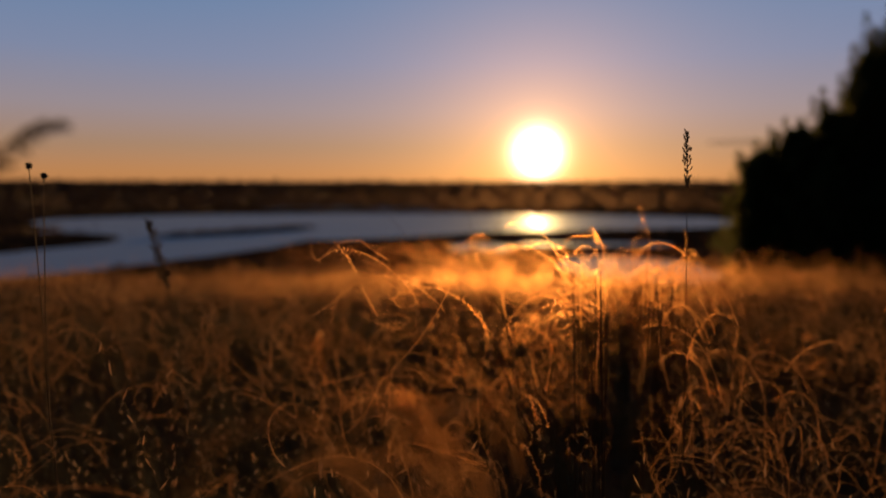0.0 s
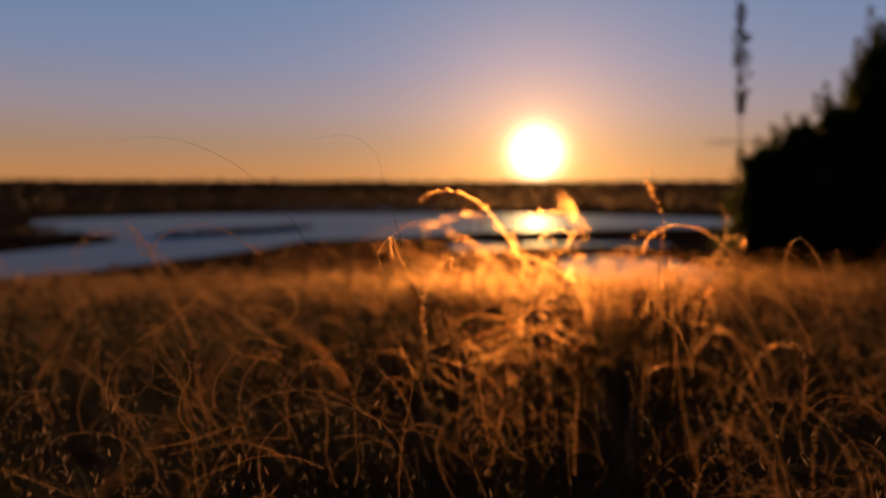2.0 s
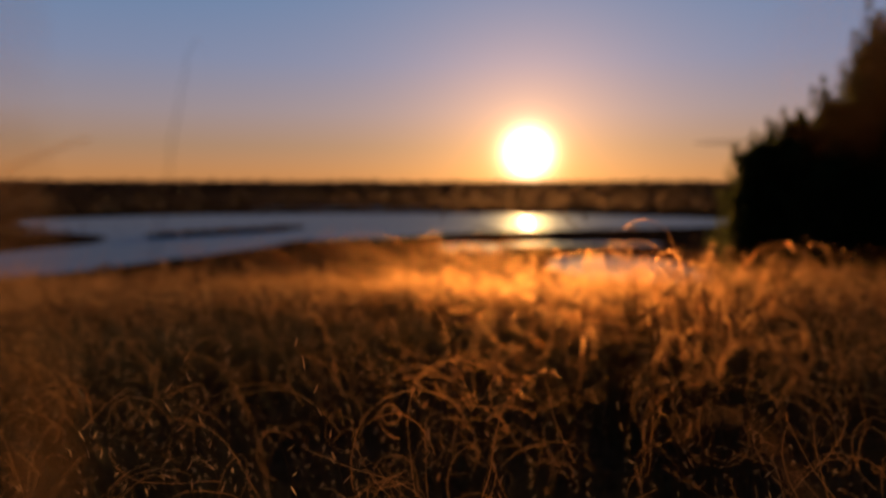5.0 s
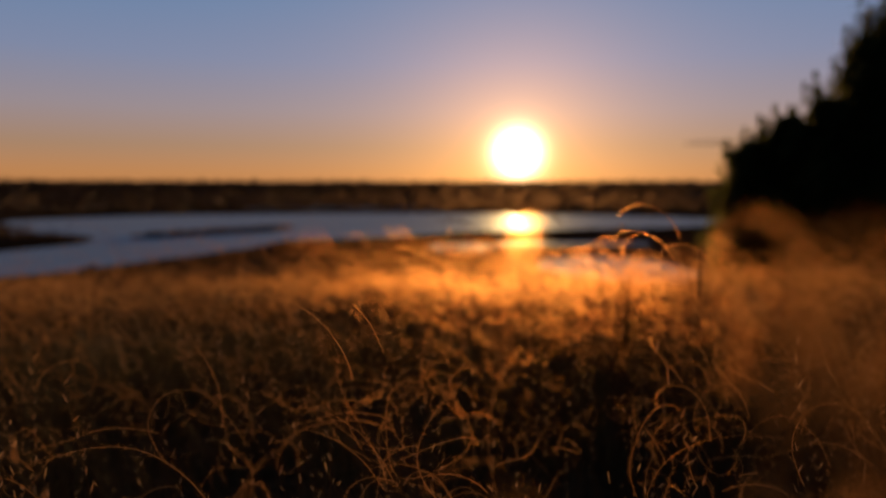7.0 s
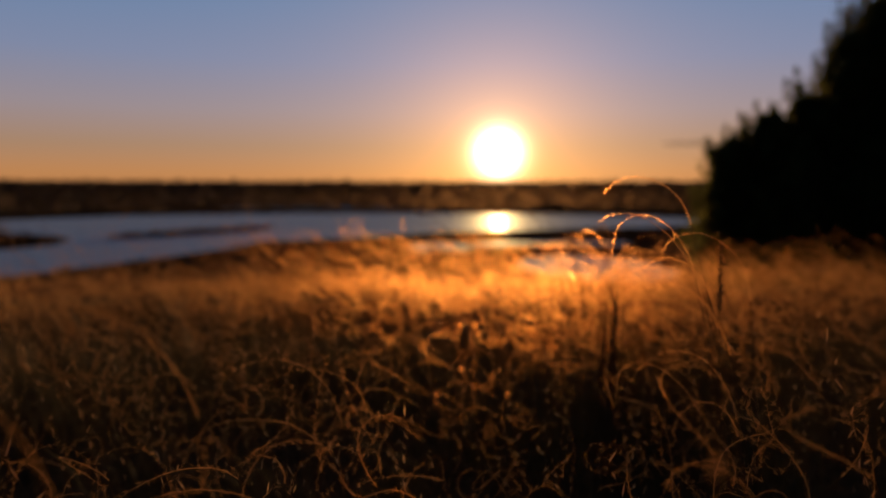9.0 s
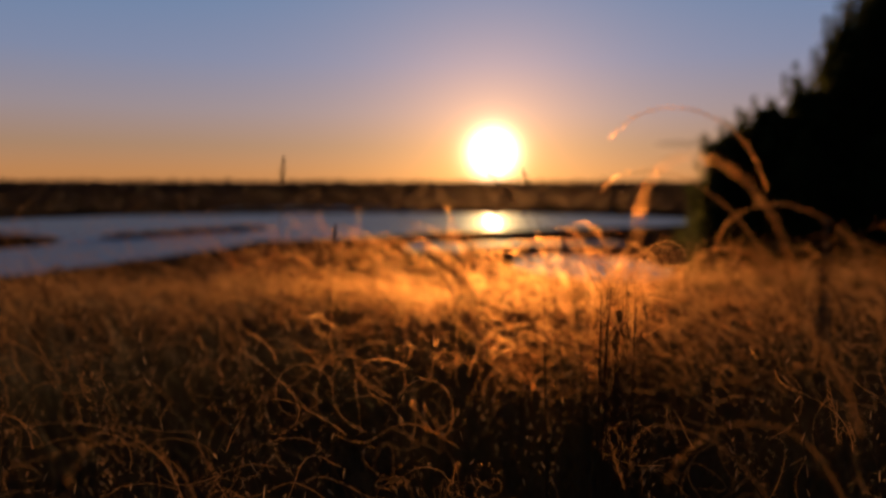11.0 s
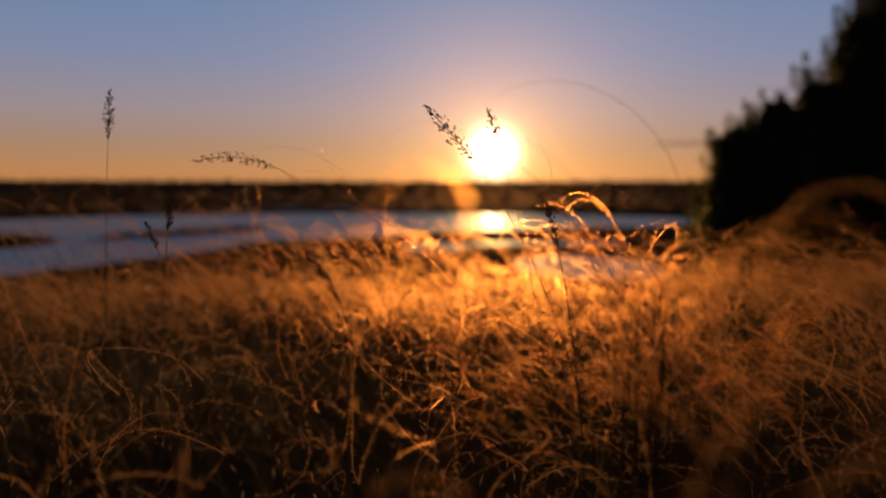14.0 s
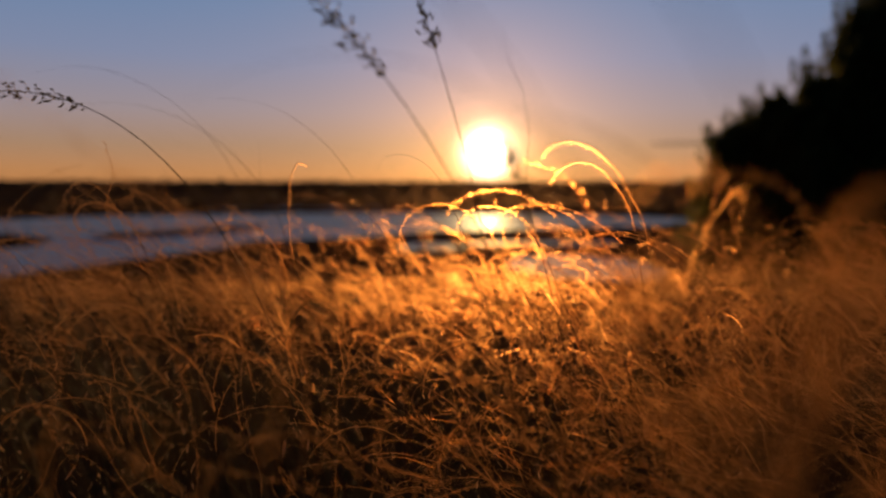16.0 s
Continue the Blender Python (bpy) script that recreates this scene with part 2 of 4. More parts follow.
def build_ground():
    az = np.radians(np.concatenate([np.linspace(-55, 55, 310), np.linspace(58, 302, 50)]))
    rad = np.concatenate([np.geomspace(0.25, 250, 105), np.geomspace(254, 1300, 170), np.geomspace(1330, 5200, 35)])
    a, r = np.meshgrid(az, rad)
    x, y = r * np.sin(a), r * np.cos(a)
    z = ground_z(x, y)
    n, k = a.shape
    v = np.stack([x, y, z], -1).reshape(-1, 3)
    v = np.vstack([v, [[0, 0, float(ground_z(0, 0))]]])
    i, j = np.meshgrid(np.arange(n - 1), np.arange(k), indexing="ij")
    j2 = (j + 1) % k
    f = np.stack([i * k + j, (i + 1) * k + j, (i + 1) * k + j2, i * k + j2], -1).reshape(-1, 4)[:, ::-1]
    ob = mesh_object("ground", v, f, M_ground)
    tagged(ob, "dry brown grassy hillside falling to a dark river plain", "ground", kind="structure")
    bm = bmesh.new()
    bm.from_mesh(ob.data)
    bm.verts.ensure_lookup_table()
    for q in range(k):
        bm.faces.new((bm.verts[len(v) - 1], bm.verts[(q + 1) % k], bm.verts[q]))
    bmesh.ops.recalc_face_normals(bm, faces=bm.faces)
    bm.to_mesh(ob.data)
    bm.free()
    az = np.linspace(0, 2 * np.pi, 64, endpoint=False)
    ring = [np.stack([-60 + q * np.sin(az), 720 + q * 1.0 * np.cos(az), np.full(64, WATER)], -1) for q in (30, 640)]
    v = np.vstack(ring)
    s = np.arange(64)
    f = np.stack([s, 64 + s, 64 + (s + 1) % 64, (s + 1) % 64], -1)[:, ::-1]
    wt = mesh_object("water", v, f, M_water)
    bm = bmesh.new()
    bm.from_mesh(wt.data)
    bm.verts.ensure_lookup_table()
    bm.faces.new([bm.verts[q] for q in range(64)])
    bmesh.ops.recalc_face_normals(bm, faces=bm.faces)
    bm.to_mesh(wt.data)
    bm.free()
    tagged(wt, "still grey-blue lake and river water reflecting the sky", "water", kind="structure")


build_ground()


# ---- strands ----
def strands(rs, root, length, azim, tilt0, bend, curl, n, sway=0.0):
    """Curves of n points that start at root, leave the vertical by tilt0 towards azim and bend over further along the way.
    bend: radians over the whole length; curl: more radians, gathered towards the tip."""
    N = len(root)
    s = np.linspace(0, 1, n)[None, :]
    th = tilt0[:, None] + bend[:, None] * s + curl[:, None] * s ** 3
    az = azim[:, None] + sway * np.cumsum(rs.normal(0, 1, (N, n)), 1) / np.sqrt(n)
    step = (length / (n - 1))[:, None]
    d = np.stack([np.sin(th) * np.cos(az), np.sin(th) * np.sin(az), np.cos(th)], -1) * step[..., None]
    p = np.concatenate([np.zeros((N, 1, 3)), np.cumsum(d[:, :-1], 1)], 1)
    return root[:, None, :] + p


def curls(rs, root, length, azim, tilt, kappa, n, droop=1.0):
    """Wandering loops: the way turns about an axis that itself drifts. kappa: turns in radians a metre."""
    N = len(root)
    d = np.stack([np.sin(tilt) * np.cos(azim), np.sin(tilt) * np.sin(azim), np.cos(tilt)], -1)
    k = rs.normal(0, 1, (N, 3)) * np.array([0.8, 1.0, 0.6])
    k *= (kappa / (np.linalg.norm(k, axis=1) + 1e-9))[:, None]
    step = (length / (n - 1))[:, None]
    p = [np.array(root, float)]
    for i in range(n - 1):
        p.append(p[-1] + d * step)
        k = k + rs.normal(0, 0.30, (N, 3)) * kappa[:, None]
        d = d + np.cross(k, d) * step + np.array([-0.8, 0, -droop]) * step
        d /= np.linalg.norm(d, axis=1, keepdims=True) + 1e-9
    return np.stack(p, 1)


def ribbons(pts, width, rs, two=False):
    """Flat strips along the strands: vertices and quads. two: a second strip across the first."""
    N, n, _ = pts.shape
    t = np.gradient(pts, axis=1)
    t /= np.linalg.norm(t, axis=-1, keepdims=True) + 1e-9
    side = rs.normal(0, 1, (N, 1, 3))
    out_v, out_f, base = [], [], 0
    for k in range(2 if two else 1):
        b = np.cross(t, side)
        b /= np.linalg.norm(b, axis=-1, keepdims=True) + 1e-9
        if k:
            b = np.cross(t, b)
        w = width[..., None] * 0.5
        v = np.stack([pts - b * w, pts + b * w], 2)
        idx = base + np.arange(N * n * 2).reshape(N, n, 2)
        f = np.stack([idx[:, :-1, 0], idx[:, :-1, 1], idx[:, 1:, 1], idx[:, 1:, 0]], -1).reshape(-1, 4)
        out_v.append(v.reshape(-1, 3))
        out_f.append(f)
        base += N * n * 2
    return np.vstack(out_v), np.vstack(out_f)


def fringe(pts, per, length, rs, thick=0.0006):
    """Fine hairs standing off the strands, as quads that taper."""
    N, n, _ = pts.shape
    t = np.gradient(pts, axis=1)
    t /= np.linalg.norm(t, axis=-1, keepdims=True) + 1e-9
    p = np.repeat(pts[:, 1:], per, 1)
    tt = np.repeat(t[:, 1:], per, 1)
    step = np.repeat(np.linalg.norm(pts[:, 1:] - pts[:, :-1], axis=-1), per, 1)
    p = p - tt * (rs.uniform(0, 1, p.shape[:2]) * step)[..., None]
    d = np.cross(tt, rs.normal(0, 1, p.shape))
    d /= np.linalg.norm(d, axis=-1, keepdims=True) + 1e-9
    d = d * 0.7 + tt * rs.uniform(0.3, 0.9, p.shape[:2])[..., None]
    ln = length * rs.uniform(0.6, 1.1, p.shape[:2])
    tip = p + d * ln[..., None]
    w = tt * thick
    v = np.stack([p - w, p + w, tip + w * 0.3, tip - w * 0.3], 2).reshape(-1, 3)
    f = np.arange(len(v)).reshape(-1, 4)
    return v, f


def joined(pieces):
    vs, fs, base = [], [], 0
    for v, f in pieces:
        vs.append(v)
        fs.append(f + base)
        base += len(v)
    return np.vstack(vs), np.vstack(fs)


WIND = math.pi * 0.97      # the grass leans towards -x


def field(rs, n, near, far, half):
    """Random places in a wedge ahead, evenly over its area."""
    r = np.sqrt(rs.uniform(near ** 2, far ** 2, n))
    a = radians(half) * rs.uniform(-1, 1, n)
    return np.stack([r * np.sin(a) + 0.3, r * np.cos(a) - 1.0], -1)


def off_walk(pts, wide=0.012, cross=True):
    """Which strands keep clear of the eye on the line walked."""
    x, y, z = pts[..., 0], pts[..., 1], pts[..., 2]
    side, up = x - 0.28 * y, z - hill(x, y)
    along = (y > -0.3) & (y < 5.05)
    on = (np.abs(side) < wide) & (up > 0.13) & along
    if cross:
        on |= (np.abs(side) < 0.07) & (up > 0.74) & along
        on[:, 1:] |= (side[:, 1:] * side[:, :-1] < 0) & (up[:, 1:] > 0.13) & along[:, 1:]
    return ~on.any(1)


def along_walk(az, xy, rs):
    """Strands rooted next to the line walked lean along it, not across."""
    close = (np.abs(xy[:, 0] - 0.28 * xy[:, 1]) < 0.16) & (xy[:, 1] < 5.4)
    turned = np.where(rs.uniform(0, 1, len(az)) < 0.5, 1.3, 1.3 + math.pi) + rs.normal(0, 0.2, len(az))
    return np.where(close, turned, az)


def grass_band(name, label, seed, tufts, near, far, half, blades, high, wide, awns, n_pts, hairy):
    rs = np.random.RandomState(seed)
    c = field(rs, tufts, near, far, half)
    tall = 0.82 + 0.22 * wobble(c[:, 0], c[:, 1], 3.2, 21) + (0.14 + 0.1 * smooth(5, 12, c[:, 1])) * wobble(c[:, 0], c[:, 1], 1.1 + 0.1 * near, 23) + 0.08 * wobble(c[:, 0], c[:, 1], 11, 22)
    tall = tall + smooth(4.6, 5.8, c[:, 1]) * (1 - smooth(6.6, 9.0, c[:, 1])) * (0.42 + 0.30 * smooth(1.2, 2.6, c[:, 0]))
    T = len(c)
    xy = np.repeat(c, blades, 0) + rs.normal(0, 0.05 + 0.006 * near, (T * blades, 2))
    N = len(xy)
    root = np.column_stack([xy, ground_z(xy[:, 0], xy[:, 1]) - 0.01])
    ln = high * np.repeat(tall, blades) * rs.uniform(0.4, 0.95, N)
    az = np.where(rs.uniform(0, 1, N) < 0.5, rs.normal(WIND, 0.7, N), rs.uniform(0, 2 * np.pi, N))
    az = along_walk(az, xy, rs)
    pts = strands(rs, root, ln, az, rs.uniform(0, 0.5, N), rs.uniform(0.1, 1.4, N), rs.uniform(0, 1.6, N), n_pts, 0.35)
    pts = pts[off_walk(pts)]
    N = len(pts)
    s = np.linspace(0, 1, n_pts)[None, :]
    w = wide * rs.uniform(0.6, 1.3, (N, 1)) * (1.02 - s ** 2)
    ob = mesh_object(name, *ribbons(pts, w, rs), M_blade_shade)
    tagged(ob, label, "grass", kind="stuff")
    # culms that carry the plumes
    N = int(T * awns)
    pick = rs.randint(0, T, N)
    xy = c[pick] + rs.normal(0, 0.05, (N, 2))
    root = np.column_stack([xy, ground_z(xy[:, 0], xy[:, 1])])
    az = along_walk(rs.normal(WIND, 0.9, N), xy, rs)
    n_c = max(4, n_pts)
    cl = (1.4 if hairy else 1.2) * high * tall[pick] * rs.uniform(0.72, 1.1, N) * rs.choice([1.0, 1.25, 1.5], N, p=[0.80, 0.14, 0.06])
    cl = np.minimum(cl, rs.uniform(0.62, 0.84, N))
    culm = strands(rs, root, cl, az, rs.uniform(0, 0.25, N), rs.uniform(0.1, 0.6, N), np.zeros(N), n_c, 0.1)
    n_a = (19 if near < 2 else 14) if hairy else n_pts + 3
    al = rs.uniform(0.20, 0.46, N)
    plume = curls(rs, culm[:, -1], al, az + rs.normal(0, 0.6, N), rs.uniform(0.2, 1.1, N), rs.lognormal(2.1, 0.5, N), n_a)
    # few plumes right on the line walked, more away from it
    off = np.abs(xy[:, 0] - 0.28 * xy[:, 1]) + 0.15 * wobble(xy[:, 0], xy[:, 1], 1.5, 25)
    share = (0.62 + 0.38 * smooth(0.8, 1.9, off)) * (1 - 0.6 * smooth(0.2, 0.8, 0.28 * xy[:, 1] - xy[:, 0]) * (1 - smooth(4.5, 6.5, xy[:, 1])))
    share = share + 0.5 * smooth(6.0, 6.8, xy[:, 1])
    ok = off_walk(culm) & off_walk(plume) & (rs.uniform(0, 1, N) < share)
    culm, plume = culm[ok], plume[ok]
    N = len(culm)
    s = np.linspace(0, 1, n_a)[None, :]
    if near < 10:
        stems = ribbons(culm, wide * 0.4 * np.ones((N, n_c)), rs)
        st = mesh_object("grass_stems", *stems, M_straw_shade)
        tagged(st, "thin feather grass stems, straw darkened as if in shade", "grass", kind="stuff")
    if hairy:
        parts = [ribbons(plume, 0.0012 * (1.1 - s) * np.ones((N, 1)), rs, near < 2), fringe(plume, 5 if near > 2 else 7, 0.012, rs, 0.0006 if near > 2 else 0.00035)]
    else:
        parts = [ribbons(plume, (0.0038 + 0.0007 * near) * (1.15 - s) * rs.uniform(0.5, 1.2, (N, 1)), rs)]
    pl = mesh_object("feather_grass_plumes", *joined(parts), M_awn)
    tagged(pl, "curling golden feather grass plumes glowing in low sun", "grass", kind="stuff")
    if near < 10:
        # brome stalks with small pointed spikelets
        N = int(T * 0.7)
        xy = c[rs.randint(0, T, N)] + rs.normal(0, 0.08, (N, 2))
        root = np.column_stack([xy, ground_z(xy[:, 0], xy[:, 1])])
        stalk = strands(rs, root, high * rs.uniform(0.8, 1.45, N), rs.normal(WIND, 1.2, N), rs.uniform(0, 0.3, N), rs.uniform(0, 0.5, N), np.zeros(N), 12, 0.1)
        stalk = stalk[off_walk(stalk)]
        N = len(stalk)
        on = stalk[:, 5:].reshape(-1, 3) + rs.normal(0, 0.004, (N * 7, 3))
        M = len(on)
        ear = strands(rs, on, rs.uniform(0.014, 0.028, M), rs.uniform(0, 6.28, M), rs.uniform(0.2, 0.9, M), np.zeros(M), np.zeros(M), 3)
        ear_w = np.array([0.0007, 0.0028, 0.0005])[None, :] * np.ones((M, 1))
        br = mesh_object("brome_stalks", *ribbons(stalk, 0.0010 * np.ones((N, 12)), rs), M_stalk_shade)
        tagged(br, "thin dry brome stalks among the grass", "grass", kind="stuff")
        be = mesh_object("brome_spikelets", *ribbons(ear, ear_w, rs), M_ear)
        tagged(be, "small pointed pale spikelets on brome stalks", "grass", kind="stuff")


BROWN = "dry feather grass blades on the hillside, coloured dark as if shaded"
grass_band("feather_grass", BROWN, 11, 900, 0.5, 5.0, 54, 48, 0.44, 0.0021, 2.4, 6, True)
grass_band("feather_grass", BROWN, 12, 2000, 5.0, 10.5, 50, 22, 0.44, 0.0024, 3.4, 6, True)
grass_band("distant_grass", "pale dry grass farther down the slope", 13, 3000, 10.5, 26, 46, 6, 0.44, 0.006, 1.5, 6, False)
grass_band("distant_grass", "pale dry grass farther down the slope", 14, 2600, 26, 60, 46, 4, 0.46, 0.014, 0.5, 4, False)


def grass_round(seed, tufts, far):
    """Plain grass in the shade-darkened blade colour on the rest of the hilltop, outside the wedge ahead."""
    rs = np.random.RandomState(seed)
    r = np.sqrt(rs.uniform(0.5, far ** 2, tufts))
    a = rs.uniform(radians(50), radians(310), tufts)
    c = np.stack([r * np.sin(a) + 0.3, r * np.cos(a) - 0.6], -1)
    k = 9
    xy = np.repeat(c, k, 0) + rs.normal(0, 0.09, (tufts * k, 2))
    n = len(xy)
    root = np.column_stack([xy, ground_z(xy[:, 0], xy[:, 1]) - 0.01])
    pts = strands(rs, root, rs.uniform(0.2, 0.5, n), rs.normal(WIND, 1.0, n), rs.uniform(0, 0.4, n), rs.uniform(0.2, 1.2, n), rs.uniform(0, 1, n), 5, 0.3)
    pts = pts[off_walk(pts)]
    w = 0.004 * (1.02 - np.linspace(0, 1, 5)[None] ** 2) * np.ones((len(pts), 1))
    ob = mesh_object("feather_grass", *ribbons(pts, w, rs), M_blade_shade)
    tagged(ob, BROWN, "grass", kind="stuff")


grass_round(15, 1000, 9.0)


def tall_patch(seed, n, x0, x1, y0, y1, high, curly=0.0):
    """Long plumes laid over by the wind where the grass stands tallest."""
    rs = np.random.RandomState(seed)
    xy = np.column_stack([rs.uniform(x0, x1, n), rs.uniform(y0, y1, n)])
    root = np.column_stack([xy, ground_z(xy[:, 0], xy[:, 1])])
    az = rs.normal(WIND, 0.45, n)
    culm = strands(rs, root, high * rs.uniform(0.65, 1.1, n), az, rs.uniform(0.05, 0.35, n), rs.uniform(0.2, 0.7, n), np.zeros(n), 8, 0.1)
    plume = strands(rs, culm[:, -1], rs.uniform(0.2, 0.42, n), az + rs.normal(0, 0.3, n), rs.uniform(0.5, 1.1, n), rs.uniform(0.3, 1.3, n),
                    rs.uniform(0, 1.8, n), 13, 0.5)
    if curly:
        plume = curls(rs, culm[:, -1], rs.uniform(0.2, 0.42, n), az + rs.normal(0, 0.5, n), rs.uniform(0.7, 1.4, n), curly * rs.lognormal(0, 0.4, n), 13, 2.0)
    ok = off_walk(culm) & off_walk(plume)
    culm, plume = culm[ok], plume[ok]
    s = np.linspace(0, 1, 13)[None]
    st = mesh_object("grass_stems", *ribbons(culm, 0.0012 * np.ones((len(culm), 8)), rs), M_straw_shade)
    tagged(st, "thin leaning feather grass stems, darkened as if in shade", "grass", kind="stuff")
    pl = mesh_object("feather_grass_plumes", *joined([ribbons(plume, 0.0013 * (1.1 - s) * np.ones((len(plume), 1)), rs, True), fringe(plume, 7, 0.012, rs, 0.0005)]), M_awn)
    tagged(pl, "long golden feather grass plumes laid over by wind", "grass", kind="stuff")


tall_patch(41, 620, 2.05, 4.4, 5.5, 8.0, 0.90)
tall_patch(42, 260, 0.0, 2.0, 6.6, 8.4, 0.98)
tall_patch(45, 280, 1.6, 2.9, 5.7, 6.6, 0.66, 6.0)
tall_patch(44, 330, -1.7, 1.2, 6.5, 8.2, 1.06, 6.0)


# ---- trees ----
def part(name, verts, faces, mat, parent, label=""):
    ob = mesh_object(name, verts, faces, mat, parent)
    if label:
        tagged(ob, label)
    return ob


def tube(path, radii, sides=7):
    path, radii = np.asarray(path, float), np.asarray(radii, float)
    t = np.gradient(path, axis=0)
    t /= np.linalg.norm(t, axis=1, keepdims=True) + 1e-9
    ref = np.array([0.31, 0.9, 0.2])
    u = np.cross(t, ref)
    u /= np.linalg.norm(u, axis=1, keepdims=True) + 1e-9
    w = np.cross(t, u)
    a = np.linspace(0, 2 * np.pi, sides, endpoint=False)
    v = path[:, None] + radii[:, None, None] * (np.cos(a)[None, :, None] * u[:, None] + np.sin(a)[None, :, None] * w[:, None])
    n = len(path)
    i, j = np.meshgrid(np.arange(n - 1), np.arange(sides), indexing="ij")
    j2 = (j + 1) % sides
    f = np.stack([i * sides + j, i * sides + j2, (i + 1) * sides + j2, (i + 1) * sides + j], -1).reshape(-1, 4)
    return v.reshape(-1, 3), f


def tree(x, y, high, spread, seed, leaves, label, name="tree", leaf=0.085):
    rs = np.random.RandomState(seed)
    base = Vector((x, y, float(ground_z(x, y)) - 0.05))
    e = new(name)
    e.location = base
    tagged(e, label, "tree", group="trees at the field's edge")
    n = 9
    h = np.linspace(0, high * 0.93, n)
    trunk = np.column_stack([np.cumsum(rs.normal(0, 0.02 * high / n, n)), np.cumsum(rs.normal(0, 0.02 * high / n, n)), h])
    part("trunk", *tube(trunk, 0.017 * high * (1.1 - h / high), 9), M_bark, e)
    def girth(z):
        return spread * (0.72 + 0.28 * smooth(0, 0.25, z / high)) * np.maximum(1 - np.clip(z / high, 0, 1) ** 3.5, 0) ** 0.6

    # upright shoots that end in ragged tips, thick with leaves; each rises from a limb
    shoots = 120
    a, q = rs.uniform(0, 2 * np.pi, shoots), np.sqrt(rs.uniform(0.0, 0.86, shoots))
    out = np.stack([np.cos(a), np.sin(a), np.zeros(shoots)], -1)
    low = np.column_stack([out[:, :2] * (girth(q * high) * rs.uniform(0.3, 0.7, shoots))[:, None], q * high * rs.uniform(0.84, 0.96, shoots)])
    rise = high * rs.uniform(0.06, 0.24, shoots)
    tip = np.column_stack([out[:, :2] * (girth(q * high + rise * 0.5) * rs.uniform(0.6, 1.15, shoots))[:, None], low[:, 2] + rise])
    sway = rs.normal(0, 0.2 * spread, (shoots, 2))
    low[:, :2] += sway
    tip[:, :2] += sway * 1.4
    for k in range(0, shoots, 6):
        o = np.array([np.interp(max(low[k, 2] - 0.08 * high, 0.1), h, trunk[:, c]) for c in range(3)])
        w = np.linspace(0, 1, 6)[:, None]
        path = o * (1 - w) ** 2 + 2 * w * (1 - w) * low[k] + w ** 2 * tip[k]
        part("limb", *tube(path, 0.005 * high * (1.15 - w[:, 0]) * (1.3 - q[k]), 6), M_bark, e)
    n = int(leaves * 0.62)
    pick, w = rs.randint(0, shoots, n), rs.uniform(0, 1, n) ** 0.85
    fat = (0.17 * spread * (1.08 - w))[:, None] * rs.normal(0, 1.0, (n, 3))
    pos = low[pick] * (1 - w)[:, None] + tip[pick] * w[:, None] + fat
    # the dense inside
    m = leaves - n
    z = high * rs.uniform(0.0, 0.95, m)
    a, r = rs.uniform(0, 2 * np.pi, m), girth(z) * 0.74 * np.sqrt(rs.uniform(0, 1, m))
    pos = np.vstack([pos, np.column_stack([r * np.cos(a), r * np.sin(a), z])])
    pos[:, 2] = np.maximum(pos[:, 2], 0.1)
    u = rs.normal(0, 1, (leaves, 3)) * np.array([1, 1, 1.4])
    u /= np.linalg.norm(u, axis=1, keepdims=True)
    v = np.cross(u, rs.normal(0, 1, (leaves, 3)))
    v /= np.linalg.norm(v, axis=1, keepdims=True)
    ls = leaf * rs.uniform(0.6, 1.4, (leaves, 1)) * np.where(np.arange(leaves) < n, 1.0, 2.0)[:, None]
    quad = np.stack([pos - u * ls, pos - v * ls * 0.45, pos + u * ls, pos + v * ls * 0.45], 1).reshape(-1, 3)
    part("crown", quad, np.arange(len(quad)).reshape(-1, 4), M_leaf, e, "dense dark green leaves")
    return e


LEAFY = "dark leafy tree in shade at the edge of the grass field"
TALL = "tall dark leafy tree above the lower ones"
tree(12.15, 25.2, 5.9, 1.15, 31, 15000, LEAFY)
tree(13.3, 24.9, 6.7, 1.25, 32, 17000, LEAFY)
tree(14.5, 24.8, 7.2, 1.3, 33, 18000, LEAFY)
tree(15.8, 24.8, 9.4, 1.4, 34, 20000, LEAFY)
tree(17.1, 25.0, 10.7, 1.7, 35, 22000, TALL)
tree(18.9, 25.6, 12.4, 2.0, 38, 22000, TALL)
tree(21.3, 25.8, 13.4, 2.3, 39, 20000, TALL)
tree(16.8, 27.8, 8.6, 2.2, 37, 14000, LEAFY)
tree(13.6, 23.6, 4.8, 1.2, 40, 13000, LEAFY)
tree(15.9, 23.2, 5.0, 1.6, 36, 14000, LEAFY)
tree(18.3, 23.2, 6.0, 1.9, 43, 14000, LEAFY)


